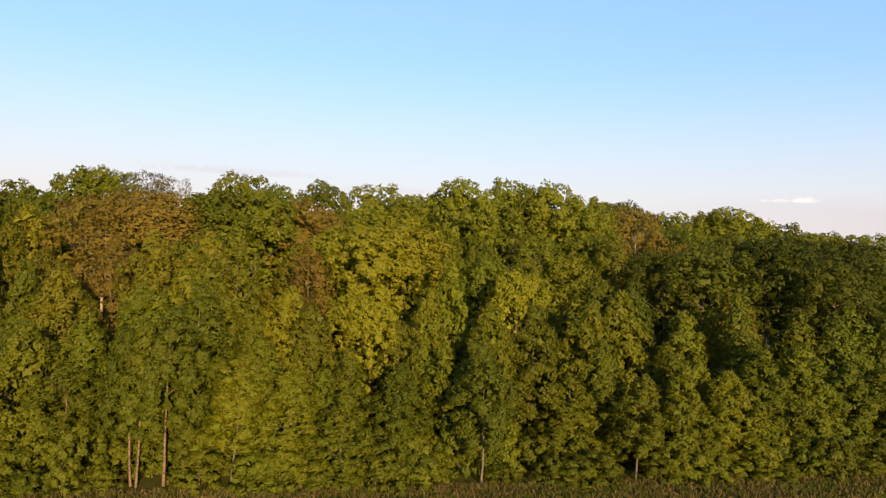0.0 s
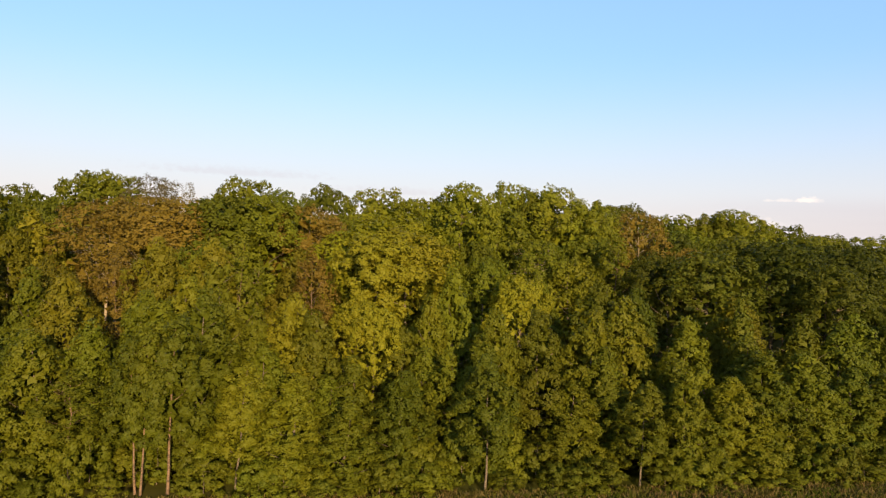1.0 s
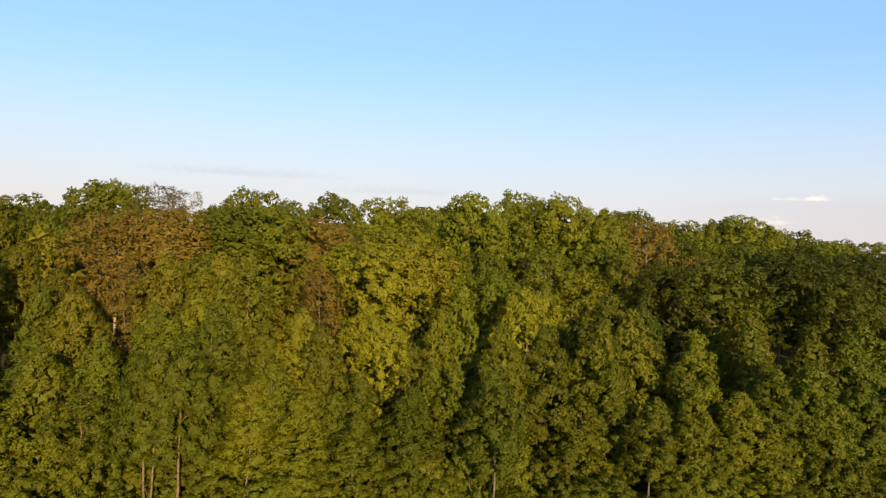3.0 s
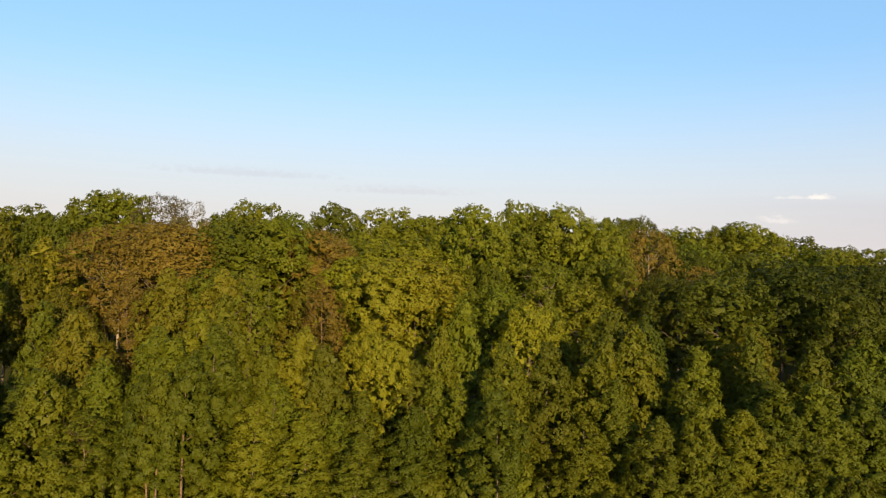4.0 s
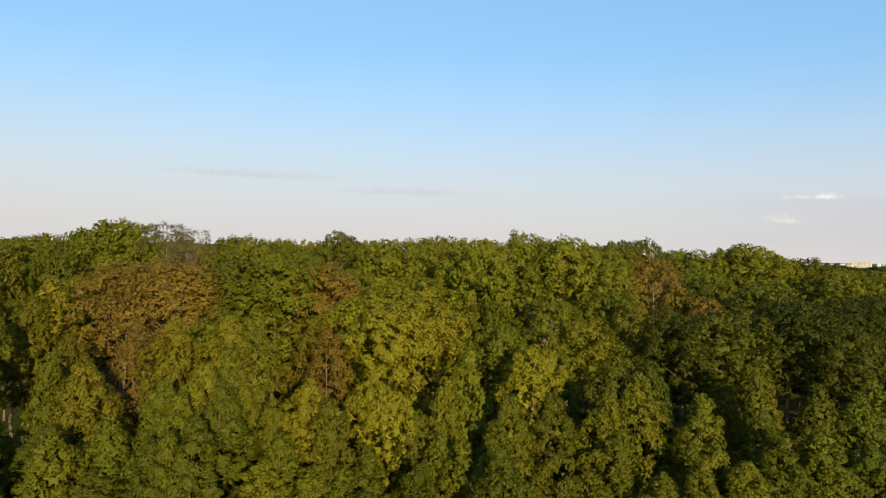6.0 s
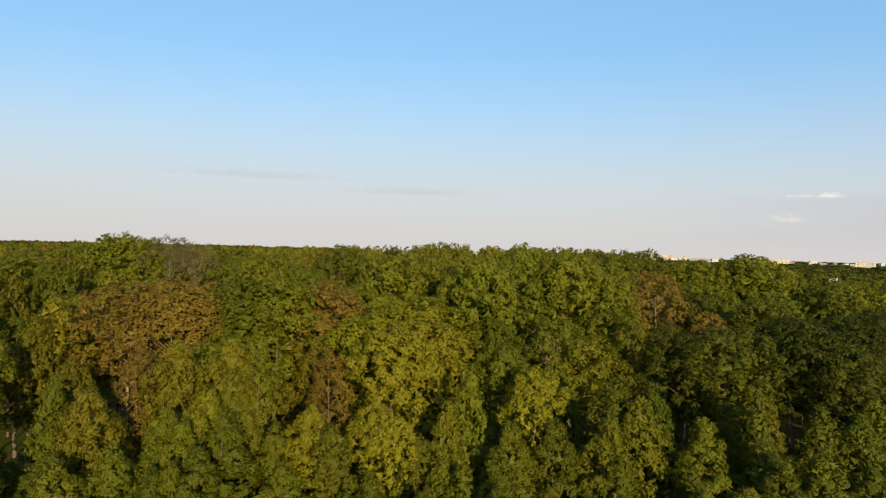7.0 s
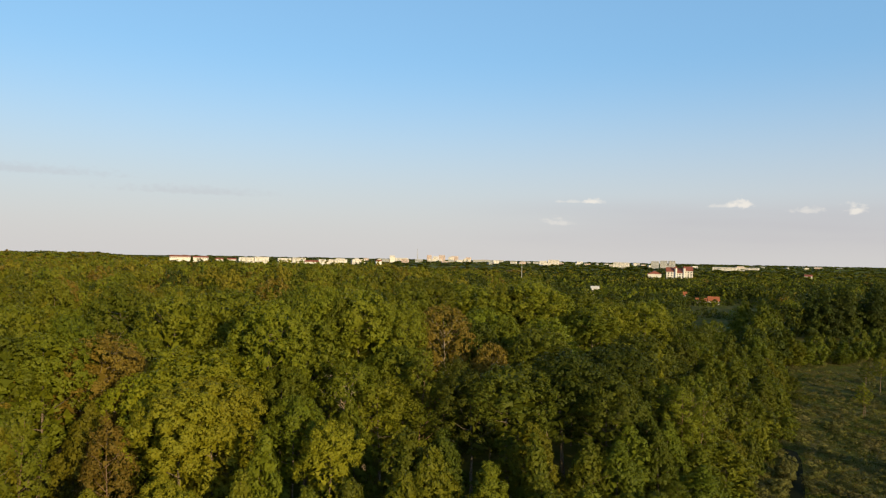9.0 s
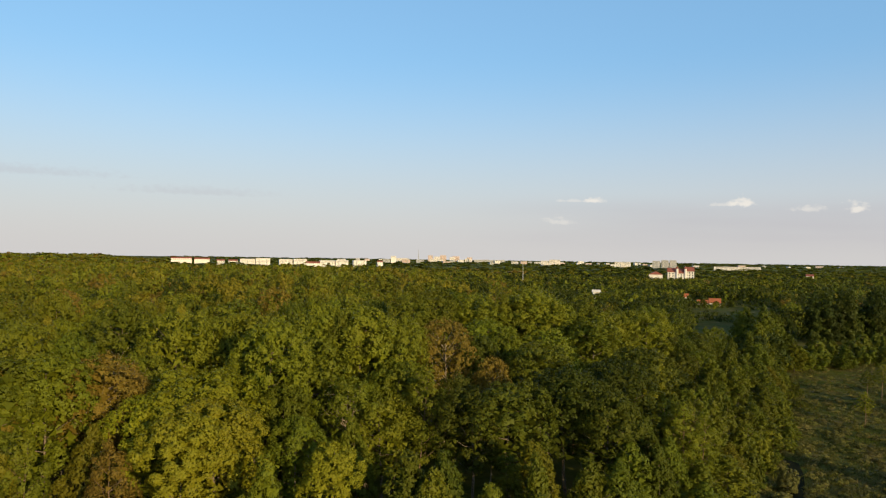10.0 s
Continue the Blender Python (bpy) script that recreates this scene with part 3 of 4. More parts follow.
def plant_wood(step, x0, x1, y0, y1, s0, s1, share):
    for gy in np.arange(y0, y1, step):
        for gx in np.arange(x0, x1, step):
            x, y = float(gx + fill_rng.uniform(-0.4, 0.4) * step), float(gy + fill_rng.uniform(-0.4, 0.4) * step)
            s = behind_edge(x, y)
            if not s0 <= s < s1 or not -0.72 * y - 6 < x < 0.98 * y + 4:
                continue
            high = canopy(s) * (float(fill_rng.uniform(0.62, 0.82)) if s < 3.2 else float(fill_rng.uniform(0.74, 1.01)))
            pick = fill_rng.random()
            east = x > 7 + 6 * fill_rng.normal()
            if s < 12:
                kind = ("black_alder" if x > (26 if y < 68 else 14) + 5 * fill_rng.normal() else "alder") if pick < (0.78 if x < 38 else 0.92) else "hornbeam" if pick < 0.95 else "birch"
                r = float(fill_rng.uniform(2.3, 3.9))
            else:
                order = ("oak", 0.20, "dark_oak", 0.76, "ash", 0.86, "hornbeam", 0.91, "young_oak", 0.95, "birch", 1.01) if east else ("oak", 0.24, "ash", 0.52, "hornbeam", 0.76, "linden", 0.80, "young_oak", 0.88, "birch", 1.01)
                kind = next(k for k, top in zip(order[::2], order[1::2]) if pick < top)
                r = float(fill_rng.uniform(3.0, 5.8)) if kind not in ("birch", "hornbeam") else float(fill_rng.uniform(2.6, 3.8))
            if kind == "birch":
                high *= 0.92
            if clear_of(x, y, r, share):
                tree(kind, x, y, high, r)


plant_wood(3.0, -50, 125, 40, 160, 1.0, 3.2, 0.56)
plant_wood(3.4, -50, 125, 40, 160, 3.2, 12, 0.62)
plant_wood(3.6, -90, 125, 56, 172, 12, 130, 0.87)


# ---- far woods ----
def far_wood(name, label, leaf, y0, y1, step, seed, share, boughs, clumps, leaves, size, place):
    """Many trees too far to count, in one mesh: each a crown of lobes."""
    rng = np.random.default_rng(seed)
    kinds = [crown_arrays(rng, "oak", 20.0, 11.0, 5.0, boughs, 0.8 / boughs ** 0.4, clumps, 0.5, leaves, size, 3)[0] for _ in range(5)]
    vs = []
    for gy in np.arange(y0, y1, step):
        for gx in np.arange(-0.75 * gy, 1.02 * gy, step):
            x, y = gx + rng.uniform(-0.45, 0.45) * step, gy + rng.uniform(-0.45, 0.45) * step
            if rng.random() > share:
                continue
            high = place(x, y, rng)
            if high <= 0:
                continue
            v = kinds[int(rng.integers(0, 5))]
            a, r = rng.uniform(0, 6.28), step / 8.0 * rng.uniform(0.65, 1.1)
            c, s = math.cos(a) * r, math.sin(a) * r
            vs.append(np.column_stack([v[:, 0] * c - v[:, 1] * s + x, v[:, 0] * s + v[:, 1] * c + y, high + (v[:, 2] - 20.0) * min(r * 1.2, 1.4)]))
    verts = np.concatenate(vs)
    me = link_mesh(name, verts, np.zeros((0, 4), int), np.arange(len(verts)).reshape(-1, 3), leaf)
    return tagged(new(name, me), label, "woods", kind="stuff")


def far_high(x, y):
    """The canopy's height far off: it drops from the north-west towards the valley in the east."""
    q = x / max(y, 1)
    low = float(np.interp(q, [-0.7, -0.33, -0.16, -0.08, 0.1, 0.23, 0.6, 1.0], [22.8, 24.3, 23, 20.5, 19.5, 18, 14.5, 14]))
    beyond = float(np.interp(q, [-0.22, -0.14], [low, 10.0]))
    near = float(np.interp(q, [-0.7, -0.3, -0.1, 0.15, 0.25, 0.5, 1.0], [25.0, 26.0, 28.2, 28.2, 24.5, 19.0, 15.5]))
    return float(np.interp(y + abs(x), [430, 640, 1000, 1350], [near, low, low, beyond]))


CLEARINGS = [(216, 308, 32, 34), (285, 405, 42, 32)]


def wooded(x, y):
    """Whether trees stand there: inside the wood, or in the woods beyond the meadow."""
    if y > 1450 and x > -0.14 * y:
        return False
    if any(((x - cx) / a) ** 2 + ((y - cy) / b) ** 2 < 1 for cx, cy, a, b in CLEARINGS):
        return False
    s = behind_edge(x, y)
    return s > 130 or (s > 3 and y > 172) or (s > 3 and not -0.72 * y - 6 < x < 125) or (x > 0.80 * y and x > 185 and y > 258 - 0.1 * (x - 235)) or (x > 0.6 * y and y > 350)


def in_far_wood(x, y, rng):
    if not wooded(x, y):
        return 0
    if 0.62 < x / y < 0.80 and 225 < math.hypot(x, y) < 600:
        return rng.uniform(2.5, 6.0) if rng.random() < 0.6 else 0  # scrub round the clearings
    roll = 0.035 * math.sin(x / 23 + 1.7 * math.sin(y / 31)) + 0.03 * math.sin(y / 17 + x / 41)
    return far_high(x, y) * (0.80 + 0.22 * rng.random() ** 2.5 + roll)


def western(x, y, rng):
    return in_far_wood(x, y, rng) if rng.random() < np.interp(x / y, [0.15, 0.45], [1.0, 0.15]) else 0


def eastern(x, y, rng):
    return in_far_wood(x, y, rng) if rng.random() < np.interp(x / y, [0.1, 0.45], [0.1, 1.0]) else 0


# the last kind fills the east with leaves darkened to stand for shade
FAR_KINDS = ((FAR_DEEP, "oak_woods", 0.30, in_far_wood), (FAR_GREEN, "beech_woods", 0.38, western), (FAR_OLIVE, "maple_woods", 0.34, western), (FAR_BROWN, "young_oak_woods", 0.09, western), (FAR_SHADED, "dark_oak_woods", 0.65, eastern))
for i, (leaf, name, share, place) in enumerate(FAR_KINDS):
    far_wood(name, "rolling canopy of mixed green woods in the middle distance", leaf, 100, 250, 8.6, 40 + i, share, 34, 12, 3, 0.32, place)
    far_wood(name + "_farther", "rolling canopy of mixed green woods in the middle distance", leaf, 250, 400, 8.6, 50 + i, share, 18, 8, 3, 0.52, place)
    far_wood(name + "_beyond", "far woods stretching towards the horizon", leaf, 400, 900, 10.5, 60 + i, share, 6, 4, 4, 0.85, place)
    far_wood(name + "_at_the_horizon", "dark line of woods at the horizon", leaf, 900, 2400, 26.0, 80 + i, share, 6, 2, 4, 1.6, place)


def edge_trees():
    """The front of the wood beyond the meadow, its shade put into the leaf colour: crowns down to the grass."""
    rng = np.random.default_rng(77)
    forms = [crown_arrays(rng, "edge", 22.0, 0.2, 4.6, 30, 0.3, 12, 0.7, 6, 0.42, 5)[0] for _ in range(4)]
    vs = []
    for k in range(58):
        x = 224 + 2.6 * k + rng.uniform(-2, 2)
        y = 259 - 0.1 * (x - 235) + rng.uniform(-3, 9)
        v = forms[k % 4] * np.array([1.0, 1.0, rng.uniform(0.85, 1.15)])
        vs.append(v + np.array([x, y, 0]))
    verts = np.concatenate(vs)
    return tagged(new("dark_wood_edge", link_mesh("dark_wood_edge", verts, np.zeros((0, 4), int), np.arange(len(verts)).reshape(-1, 3), FAR_SHADED)), "front of the wood beyond the meadow, shade put into its leaf colour", "woods", kind="stuff")


edge_trees()


def plain_beyond(x, y, rng):
    if x < -80 and y < 1650:
        return rng.uniform(10.5, 13.0) if x > -0.16 * y else 0
    return rng.uniform(4.0, 7.5) + max(0.0, 3.0 - abs(y - 1620) / 60) if x > -0.14 * y else 0


far_wood("plain_woods", "low dark woods on the plain below the city", FAR_DEEP, 1460, 4500, 85.0, 95, 0.9, 6, 2, 5, 2.0, plain_beyond)


# ---- shrubs along the wood's foot ----
shrub_rng = np.random.default_rng(9)
for k in range(64):
    x = -36 + k * 1.15 + float(shrub_rng.uniform(-0.5, 0.5))
    y = float(np.interp(x, [p[0] for p in EDGE], [p[1] for p in EDGE])) + float(shrub_rng.uniform(-0.3, 1.0))
    if abs(x + 20.8) < 2.0 or abs(x - 1.6) < 1.6 or shrub_rng.random() < 0.4:
        continue
    tree("hazel", x, y, float(shrub_rng.uniform(1.2, 3.6)), float(shrub_rng.uniform(1.0, 2.0)), level=1, group="shrubs along the wood", category="shrub")
for k in range(40):
    x = -35 + k * 1.9 + float(shrub_rng.uniform(-0.6, 0.6))
    y = float(np.interp(x, [p[0] for p in EDGE], [p[1] for p in EDGE])) + float(shrub_rng.uniform(2.6, 4.8))
    tree("hazel", x, y, float(shrub_rng.uniform(2.6, 4.6)), float(shrub_rng.uniform(1.4, 2.2)), level=1, group="shrubs along the wood", category="shrub")
for k in range(26):
    x = 40 + k * 4.6 + float(shrub_rng.uniform(-1, 1))
    y = float(np.interp(x, [p[0] for p in EDGE[:8]], [p[1] for p in EDGE[:8]])) + float(shrub_rng.uniform(-1.5, 1.5))
    tree("hazel", x, y, float(shrub_rng.uniform(2.5, 5.5)), float(shrub_rng.uniform(1.6, 2.6)), level=2, group="shrubs along the wood", category="shrub")

TRACK = [(86.5, 107.5), (87, 105), (84, 100), (79.5, 94.5), (74, 87.8), (68, 80)]


def off_track(x, y):
    ys, xs = [p[1] for p in TRACK[::-1]], [p[0] for p in TRACK[::-1]]
    return not 80 < y < 107 or abs(x - np.interp(y, ys, xs)) > 1.5


# ---- the meadow beside the wood ----
for k in range(46):
    x = 70 + k * 1.5 + float(shrub_rng.uniform(-1.5, 1.5))
    y = float(np.interp(x, [p[0] for p in EDGE[:8]], [p[1] for p in EDGE[:8]])) - float(shrub_rng.uniform(0.5, 3.0 + 0.12 * (x - 70)))
    if off_track(x, y) and not (76 < x < 92 and 86 < y < 100):
        tree(("scrub", "hazel")[k % 3 == 0], x, y, float(shrub_rng.uniform(0.9, 2.8)), float(shrub_rng.uniform(0.9, 1.9)), level=2, group="scrub between wood and meadow", category="shrub")
for x, y, h, r in ((76.4, 92.9, 3.1, 1.5), (75.4, 91.6, 2.2, 1.3), (71.2, 87.4, 1.6, 1.4)):
    tree("willow", x, y, h, r, level=2, group="willow bushes", category="bush")
for x, y, h, r in ((122, 126, 7.5, 1.6), (123.5, 127, 5.5, 1.2), (150, 150, 10, 2.2), (147.5, 152, 7.5, 1.8)):
    tree("birch", x, y, h, r, level=2, group="saplings on the meadow", label="young birch sapling with a pale stem on the meadow")
for k in range(40):
    x = 160 + k * 2.1 + float(shrub_rng.uniform(-1.5, 1.5))
    y = 196 + 0.26 * (x - 168) + float(shrub_rng.uniform(-6, 9))
    tree(("black_alder", "scrub", "alder")[int(shrub_rng.integers(0, 3))], x, y, float(shrub_rng.uniform(4.5, 9.5)), float(shrub_rng.uniform(2.6, 4.2)), level=2, group="small trees across the meadow", label="small olive tree in the row across the meadow")
for x, y, h, r in ((112, 170, 11, 3.6), (118, 176, 12, 3.8), (124, 181, 12.5, 3.8), (129, 186, 12, 3.6), (115, 180, 10, 3.4), (122, 189, 10.5, 3.6), (133, 192, 11.5, 3.6), (127, 196, 9.5, 3.4), (303, 462, 6.5, 3.4), (311, 458, 5, 3), (326, 462, 5.5, 3), (296, 470, 8, 3.6)):
    tree("black_alder", x, y, h, r, level=2, group="trees before the clearing", label="dark green alder in front of the clearing")
for x, y, h, r in ((147, 312, 17.6, 4.6), (154, 317, 18.2, 4.8), (161, 322, 17.8, 4.6)):
    tree("ash", x, y, h, r, level=2, group="trees of the wood")
for x, y, h, r in ((99, 76, 9.5, 2.2), (103, 74, 8, 2.0), (146, 119, 12, 2.6), (152, 121, 11, 2.4), (166, 130, 12, 2.6)):
    tree("alder", x, y, h, r, level=2, group="single trees on the meadow", label="single green alder on the open meadow")
for x, y, h, r in ((139, 184, 17, 4.5), (146, 190, 20, 5), (153, 197, 21, 5.2), (143, 196, 19, 5), (159, 203, 19, 4.8), (150, 206, 20, 5), (134, 180, 15, 4), (160, 196, 12, 3.6), (165, 208, 17, 4.5), (128, 172, 15, 4.2), (122, 160, 14, 4)):
    tree("black_alder", x, y, h, r, level=2, group="trees at the meadow's corner", label="tall green alder at the corner of the meadow")


# ---- the track, and grass that stands up ----
def track():
    """A narrow flat track that leaves the wood's edge and runs over the meadow; a ditch's shade is put into its colour.
    """
    line = TRACK
    bm = bmesh.new()
    prev = None
    for i, (x, y) in enumerate(line):
        ax, ay = line[max(i - 1, 0)]
        bx, by = line[min(i + 1, len(line) - 1)]
        d = Vector((bx - ax, by - ay, 0)).normalized()
        n = Vector((-d.y, d.x, 0))
        w = 0.95 + 0.15 * math.sin(i * 2.1)
        row = [bm.verts.new(Vector((x, y, 0.05)) + n * k) for k in (-w, -w * 0.3, w * 0.35, w)]
        if prev:
            for k in range(3):
                bm.faces.new((prev[k], prev[k + 1], row[k + 1], row[k]))
        prev = row
    return tagged(new("track", bm_mesh("track", bm, SHADED_SOIL)), "narrow earth track across the meadow, coloured dark like a shaded ditch", "track", kind="structure")


track()


def tufts(name, label, mat, count, seed, place, high, wide):
    """Grass that stands up: bundles of narrow blades."""
    rng = np.random.default_rng(seed)
    pts = place(rng, count)
    blades = 5
    n = len(pts) * blades
    base = np.repeat(np.column_stack([pts, np.zeros(len(pts))]), blades, axis=0) + np.column_stack([rng.normal(0, wide, (n, 2)), np.zeros(n)])
    a = rng.uniform(0, 6.28, n)
    side = np.column_stack([np.cos(a), np.sin(a), np.zeros(n)]) * 0.06
    tip = base + np.column_stack([rng.normal(0, 0.18, (n, 2)), np.repeat(high * rng.uniform(0.5, 1.2, len(pts)), blades) * rng.uniform(0.6, 1.1, n)])
    verts = np.stack([base - side, base + side, tip], 1).reshape(-1, 3)
    me = link_mesh(name, verts, np.zeros((0, 4), int), np.arange(n * 3).reshape(-1, 3), mat)
    return tagged(new(name, me), label, "grass", kind="stuff")


def edge_strip(rng, count):
    x = rng.uniform(-36, 40, count)
    y = np.interp(x, [p[0] for p in EDGE], [p[1] for p in EDGE]) - rng.uniform(-0.6, 5.0, count)
    return np.column_stack([x, y])


def meadow_place(rng, count):
    p = np.column_stack([rng.uniform(60, 215, count * 2), rng.uniform(76, 205, count * 2)])
    keep = [behind_edge(x, y) < -0.5 and off_track(x, y) and rng.random() < min(1, 16000 / (x * x + y * y)) for x, y in p]
    return p[np.array(keep)][:count]


def weeds():
    """Low clumps of weeds and brambles all over the meadow."""
    rng = np.random.default_rng(31)
    forms = [crown_arrays(rng, "bush", 1.0, 0.0, 0.8, 6, 0.4, 6, 0.2, 5, 0.13, 1)[0] for _ in range(5)]
    vs = []
    for x, y in meadow_place(rng, 3600):
        v = forms[int(rng.integers(0, 5))] * np.array([1, 1, rng.uniform(0.35, 0.8)]) * rng.uniform(0.4, 1.5)
        vs.append(v + np.array([x, y, 0.0]))
    verts = np.concatenate(vs)
    return tagged(new("weeds", link_mesh("weeds", verts, np.zeros((0, 4), int), np.arange(len(verts)).reshape(-1, 3), WEED)), "low clumps of olive weeds and brambles on the meadow", "weeds", kind="stuff")


weeds()
tufts("dry_grass", "tall dry reddish grass along the wood's foot", STEMS, 3400, 21, edge_strip, 0.36, 0.16)
tufts("green_grass", "green grass along the wood's foot", BLADES, 3200, 22, edge_strip, 0.36, 0.2)
tufts("meadow_grass", "rough tussocks of green meadow grass", BLADES, 13000, 23, meadow_place, 0.45, 0.4)
tufts("meadow_stems", "dry brown stems standing in the meadow", STEMS, 2400, 24, meadow_place, 0.5, 0.35)


# ---- buildings far off ----
def box_mesh(name, w, d, h, mat, z=0.0, inset=0.0):
    bm = bmesh.new()
    bmesh.ops.create_cube(bm, size=1.0, matrix=Matrix.Translation((0, 0, z + h / 2)) @ Matrix.Diagonal((w - inset, d - inset, h, 1)))
    return bm_mesh(name, bm, mat)


def gable_mesh(name, w, d, h, z, mat, over=0.5):
    """A pitched roof with its ridge along the width."""
    bm = bmesh.new()
    x, y = w / 2 + over, d / 2 + over
    v = [bm.verts.new(p) for p in ((-x, -y, z), (x, -y, z), (x, y, z), (-x, y, z), (-x, 0, z + h), (x, 0, z + h))]
    for f in ((0, 1, 5, 4), (2, 3, 4, 5), (1, 2, 5), (3, 0, 4), (3, 2, 1, 0)):
        bm.faces.new([v[i] for i in f])
    return bm_mesh(name, bm, mat)


def slab_block(x, y, w, h, wall, label, turn=8.0, roof=None, group="apartment blocks on the horizon"):
    """A block of flats: body, flat roof with its edge, stair towers, window bands on the front."""
    house = tagged(new("apartment_block"), label, "building", group)
    house.matrix_basis = pose(x, y, 0, rz=turn)
    d = 13.0
    part("wall", box_mesh("block_wall", w, d, h, wall), house)
    part("roof", box_mesh("block_roof", w + 0.6, d + 0.6, 0.6, roof or GREY_WALL, h + 0.004), house)
    n = max(1, round(w / 13))
    for k in range(n):
        stair = part("stairwell", box_mesh("stairwell", 1.6, 0.5, h * 0.94, GREY_WALL), house)
        stair.location = ((k + 0.5) * w / n - w / 2, -d / 2 - 0.25, 0)
    for k in range(max(2, round(h / 3))):
        band = part("window_band", box_mesh("window_band", w * 0.90, 0.12, 0.55, PANE), house)
        band.location = (0, -d / 2 - 0.06, 1.2 + 3.0 * k if 1.2 + 3.0 * k + 1.3 < h else h - 1.6)
    return house


def low_house(x, y, w, h, wall, roof, label, turn=5.0, d=10.0, rise=3.2, z=0.0, group="low houses far off"):
    house = tagged(new("house"), label, "house", group)
    house.matrix_basis = pose(x, y, z, rz=turn)
    part("wall", box_mesh("house_wall", w, d, h, wall), house)
    part("roof", gable_mesh("house_roof", w, d, rise, h + 0.004, roof), house)
    for k in range(max(2, int(w / 4))):
        win = part("window", box_mesh("house_window", 1.3, 0.1, 1.5, PANE), house)
        win.location = ((k + 0.5) * w / max(2, int(w / 4)) - w / 2, -d / 2 - 0.05, h - 2.6)
    return house


WHITE_BLOCK = "white apartment block lit by the low sun"
slab_block(-62, 1700, 33, 19.1, WHITE_WALL, WHITE_BLOCK)
slab_block(-28, 1700, 32, 20.9, WHITE_WALL, WHITE_BLOCK)
slab_block(24, 1750, 31, 18.7, WHITE_WALL, WHITE_BLOCK)
slab_block(58, 1750, 31, 19.9, WHITE_WALL, WHITE_BLOCK)
slab_block(115, 1650, 33, 18.2, WHITE_WALL, WHITE_BLOCK)
slab_block(148, 1650, 29, 18.6, WHITE_WALL, WHITE_BLOCK)
slab_block(189, 1650, 30, 19.2, WHITE_WALL, WHITE_BLOCK)
low_house(-205, 1700, 44, 18.5, WHITE_WALL, RED_ROOF, "long white house with a red roof on the horizon")
low_house(-161, 1700, 33, 17.5, WHITE_WALL, RED_ROOF, "white house with a red roof on the horizon")
low_house(-117, 1650, 16, 15, WHITE_WALL, RED_ROOF, "small white house on the horizon")
low_house(-91, 1650, 19, 14.8, WHITE_WALL, RED_ROOF, "small white house on the horizon")
low_house(76, 1500, 28, 14.3, WHITE_WALL, RED_ROOF, "low house with a red roof on the horizon")
low_house(258, 1800, 14, 15, WHITE_WALL, RED_ROOF, "small white house on the horizon")
PINK_TOWER = "pale pink tower block in the distant city"
slab_block(713, 3300, 21, 32, PINK_WALL, PINK_TOWER, -10)
slab_block(744, 3300, 25, 27, WHITE_WALL, PINK_TOWER, -10)
slab_block(798, 3400, 30, 33, PINK_WALL, PINK_TOWER, -10)
slab_block(806, 3250, 23, 25.5, WHITE_WALL, PINK_TOWER, -10)
slab_block(862, 3400, 34, 29, PINK_WALL, PINK_TOWER, -10)
slab_block(876, 3250, 16, 19, WHITE_WALL, PINK_TOWER, -10)
slab_block(904, 3300, 25, 25, PINK_WALL, PINK_TOWER, -10)
slab_block(1003, 3300, 145, 14, GREY_WALL, "long low grey building in the distant city", -14)
slab_block(560, 3200, 60, 17, WHITE_WALL, "low pale building in the distant city", -10)
slab_block(1012, 2600, 28, 18.5, WHITE_WALL, WHITE_BLOCK, -18)
slab_block(1054, 2600, 42, 23, WHITE_WALL, WHITE_BLOCK, -18)
slab_block(1135, 2200, 52, 20, WHITE_WALL, WHITE_BLOCK, -24)
GREY_TOWER = "grey concrete tower block beyond the woods"
slab_block(1145, 2000, 23, 26.5, GREY_WALL, GREY_TOWER, -26)
slab_block(1175, 2000, 21, 28.8, GREY_WALL, GREY_TOWER, -26)
slab_block(1203, 2000, 20, 29, GREY_WALL, GREY_TOWER, -26)
slab_block(1251, 1800, 66, 13.6, WHITE_WALL, "long white hall beyond the woods", -30)
slab_block(1323, 1800, 64, 13.6, WHITE_WALL, "long white hall beyond the woods", -30)
low_house(850, 1000, 11, 9.6, WHITE_WALL, RED_ROOF, "white house among far trees", -35)
low_house(423, 2600, 19, 26, WHITE_WALL, WHITE_WALL, "pale hall with a pointed roof on the horizon", -8)


city_rng = np.random.default_rng(3)
for k in range(44):
    near = k < 34
    q = 0.10 + 0.014 * k + float(city_rng.uniform(-0.012, 0.012)) if near else 0.56 + 0.04 * (k - 34) + float(city_rng.uniform(-0.015, 0.015))
    y = float(city_rng.uniform(2700, 3700)) / (1 + 0.35 * q)
    slab_block(q * y, y, float(city_rng.uniform(10, 36)), float(city_rng.uniform(8, 17)) if near else float(city_rng.uniform(8, 10.5)), (WHITE_WALL, WHITE_WALL, PINK_WALL, GREY_WALL)[k % 4], "low pale building in the distant city", float(city_rng.uniform(-30, 10)))


def mast(x, y, h, girth, name, label):
    """A thin mast: a tapered pole on a wider foot."""
    thing = tagged(new(name), label, "mast")
    thing.matrix_basis = pose(x, y, 0)
    part("pole", link_mesh("mast_pole", *tube([(0, 0, 0), (0, 0, h * 0.5), (0, 0, h)], [girth, girth * 0.7, girth * 0.35], 8), np.zeros((0, 3), int), GREY_WALL), thing)
    part("foot", box_mesh("mast_foot", girth * 4, girth * 4, girth * 2, GREY_WALL), thing)


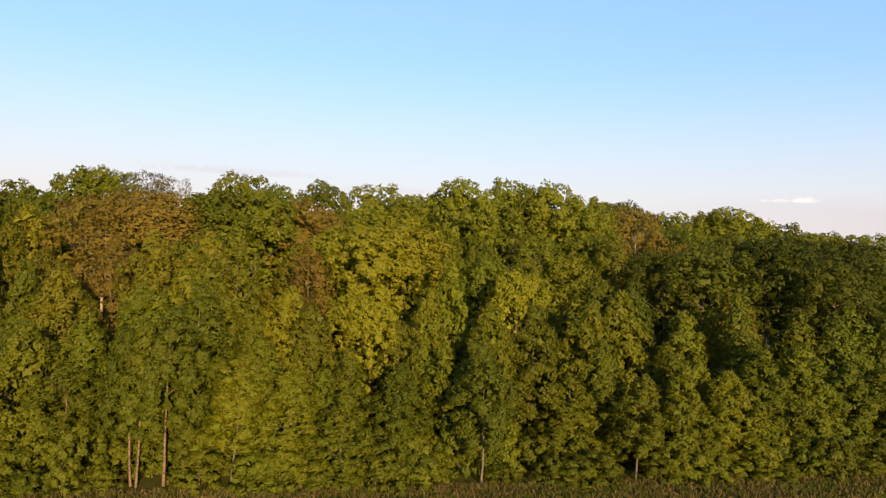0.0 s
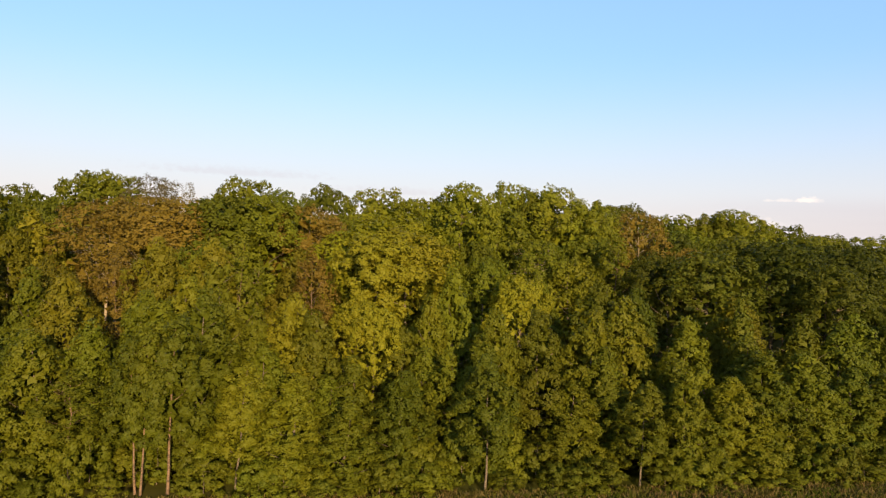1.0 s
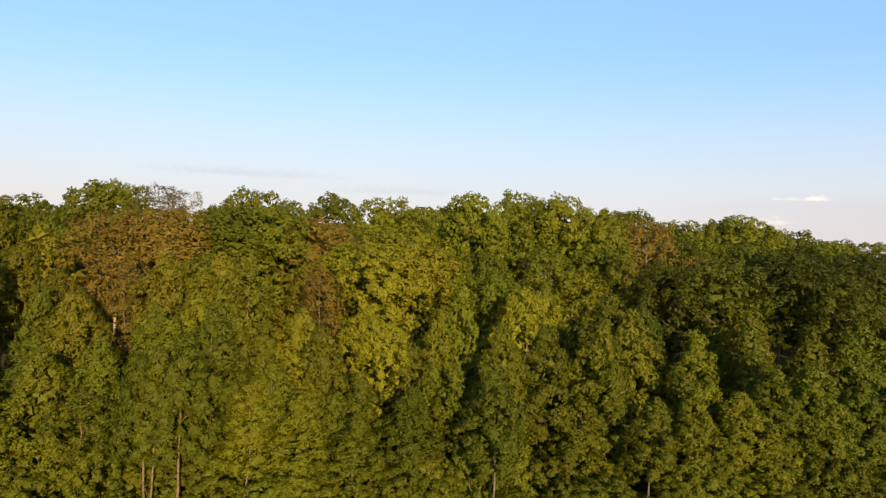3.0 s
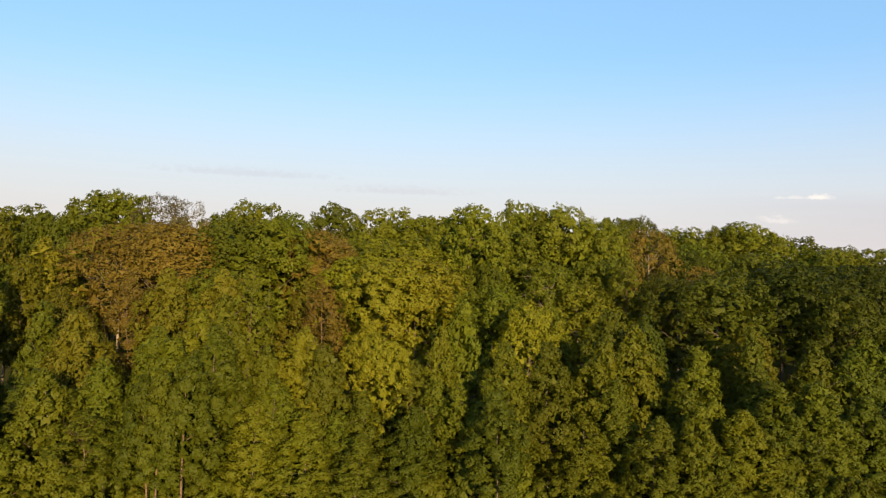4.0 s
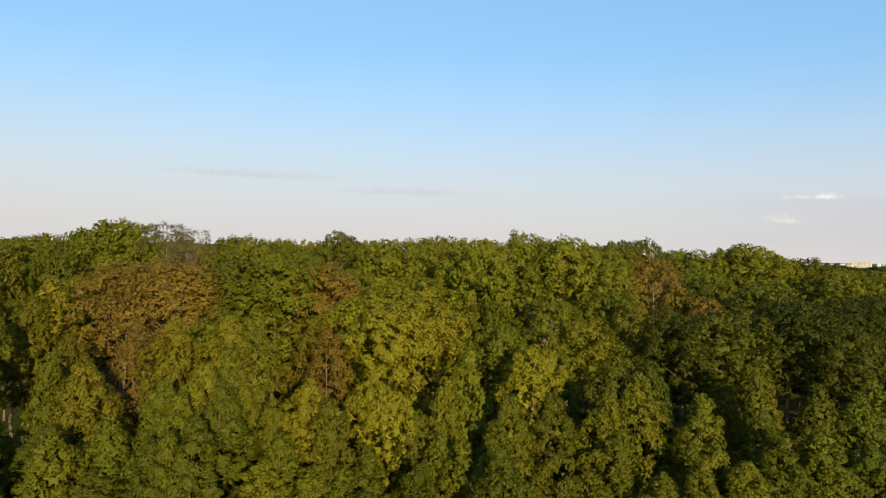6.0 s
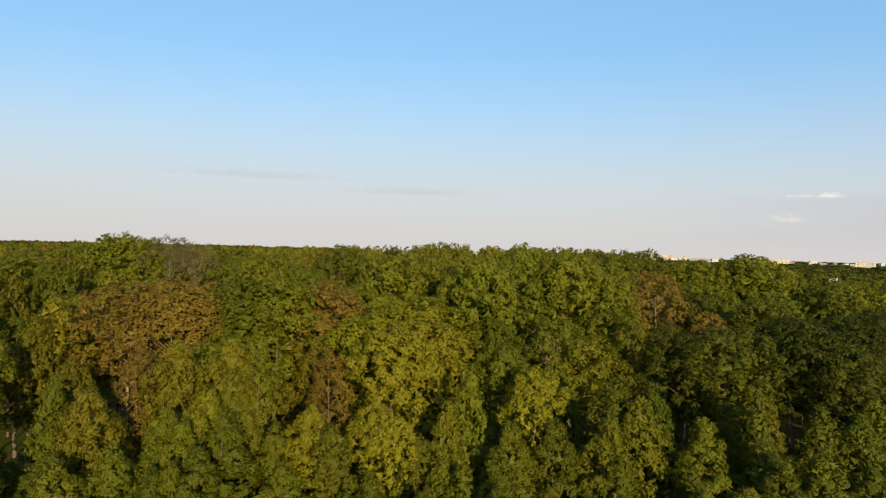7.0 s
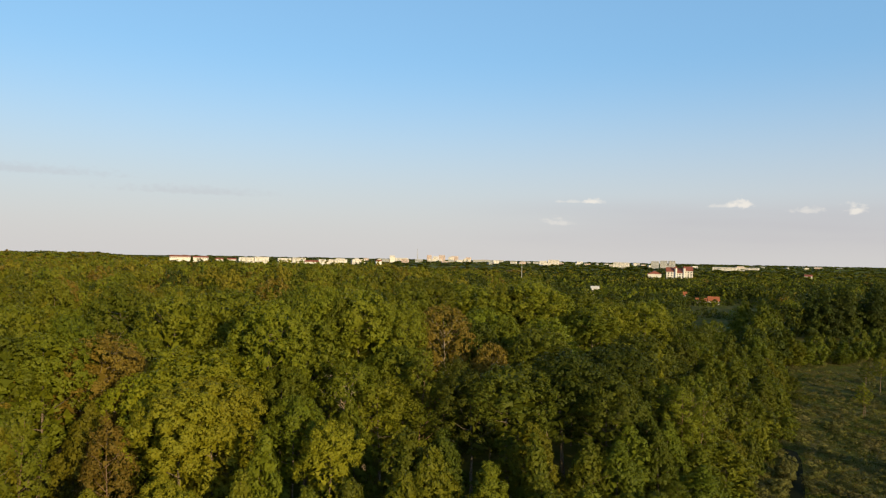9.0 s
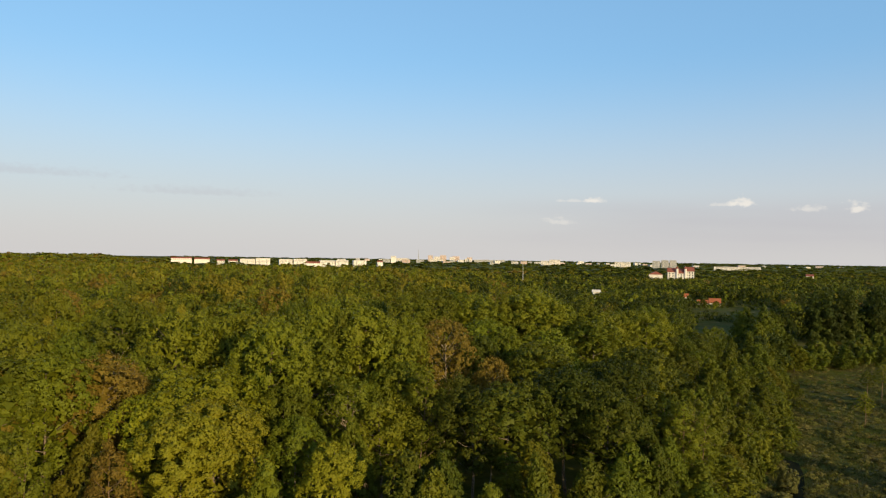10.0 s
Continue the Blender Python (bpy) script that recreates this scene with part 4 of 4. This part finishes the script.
mast(656, 3300, 60, 2.0, "television_tower", "thin grey television tower over the distant city")
mast(228, 640, 29, 0.45, "pole", "slender pale pole above the far trees")


def manor(x, y, turn):
    """A large white house of several wings under red roofs, with turrets."""
    house = tagged(new("large_house"), "large white house with red roofs and turrets among trees", "house")
    house.matrix_basis = pose(x, y, 0, rz=turn)
    for px, w, d, h, rise in ((-10, 14, 12, 16.0, 6.0), (1, 12, 14, 14.5, 6.5), (12, 12, 13, 17.5, 6.0)):
        wing = part("wing", box_mesh("wing_wall", w, d, h, WHITE_WALL), house)
        wing.location = (px, 0, 0)
        part("roof", gable_mesh("wing_roof", w, d, rise, h + 0.004, RED_ROOF, 0.6), wing)
        for k in range(3):
            for level in range(3):
                win = part("window", box_mesh("wing_window", 1.5, 0.12, 1.9, PANE), wing)
                win.location = ((k - 1) * w / 3.2, -d / 2 - 0.06, h - 3.0 - 3.2 * level)
    for px in (-4.5, 6.5):
        turret = part("turret", link_mesh("turret_wall", *tube([(0, 0, 0), (0, 0, 21)], [1.8, 1.8], 10), np.zeros((0, 3), int), WHITE_WALL), house)
        turret.location = (px, -6.4, 0)
        part("roof", link_mesh("turret_roof", *tube([(0, 0, 21), (0, 0, 24.5)], [2.2, 0.1], 10), np.zeros((0, 3), int), RED_ROOF), turret)


manor(553, 900, -28)
low_house(515, 900, 16, 12.6, WHITE_WALL, RED_ROOF, "white gabled house beside the large house", -28 + 90, 18, 4.5)
low_house(318, 470, 7.5, 2.6, WHITE_WALL, ORANGE_ROOF, "small cottage with a bright orange roof", -30, 9, 3.4, group="cottages by the clearing")
low_house(309, 472, 7, 2.4, WHITE_WALL, ORANGE_ROOF, "small cottage with an orange roof behind trees", -30, 7, 2.4, group="cottages by the clearing")
low_house(305, 492, 7.5, 5.6, WHITE_WALL, ORANGE_ROOF, "small cottage with an orange roof behind trees", -30, 7, 2.8, group="cottages by the clearing")
low_house(156.5, 330, 3.2, 17.6, WHITE_WALL, WHITE_WALL, "white hut roof rising out of the canopy", -20, 3.5, 1.2)
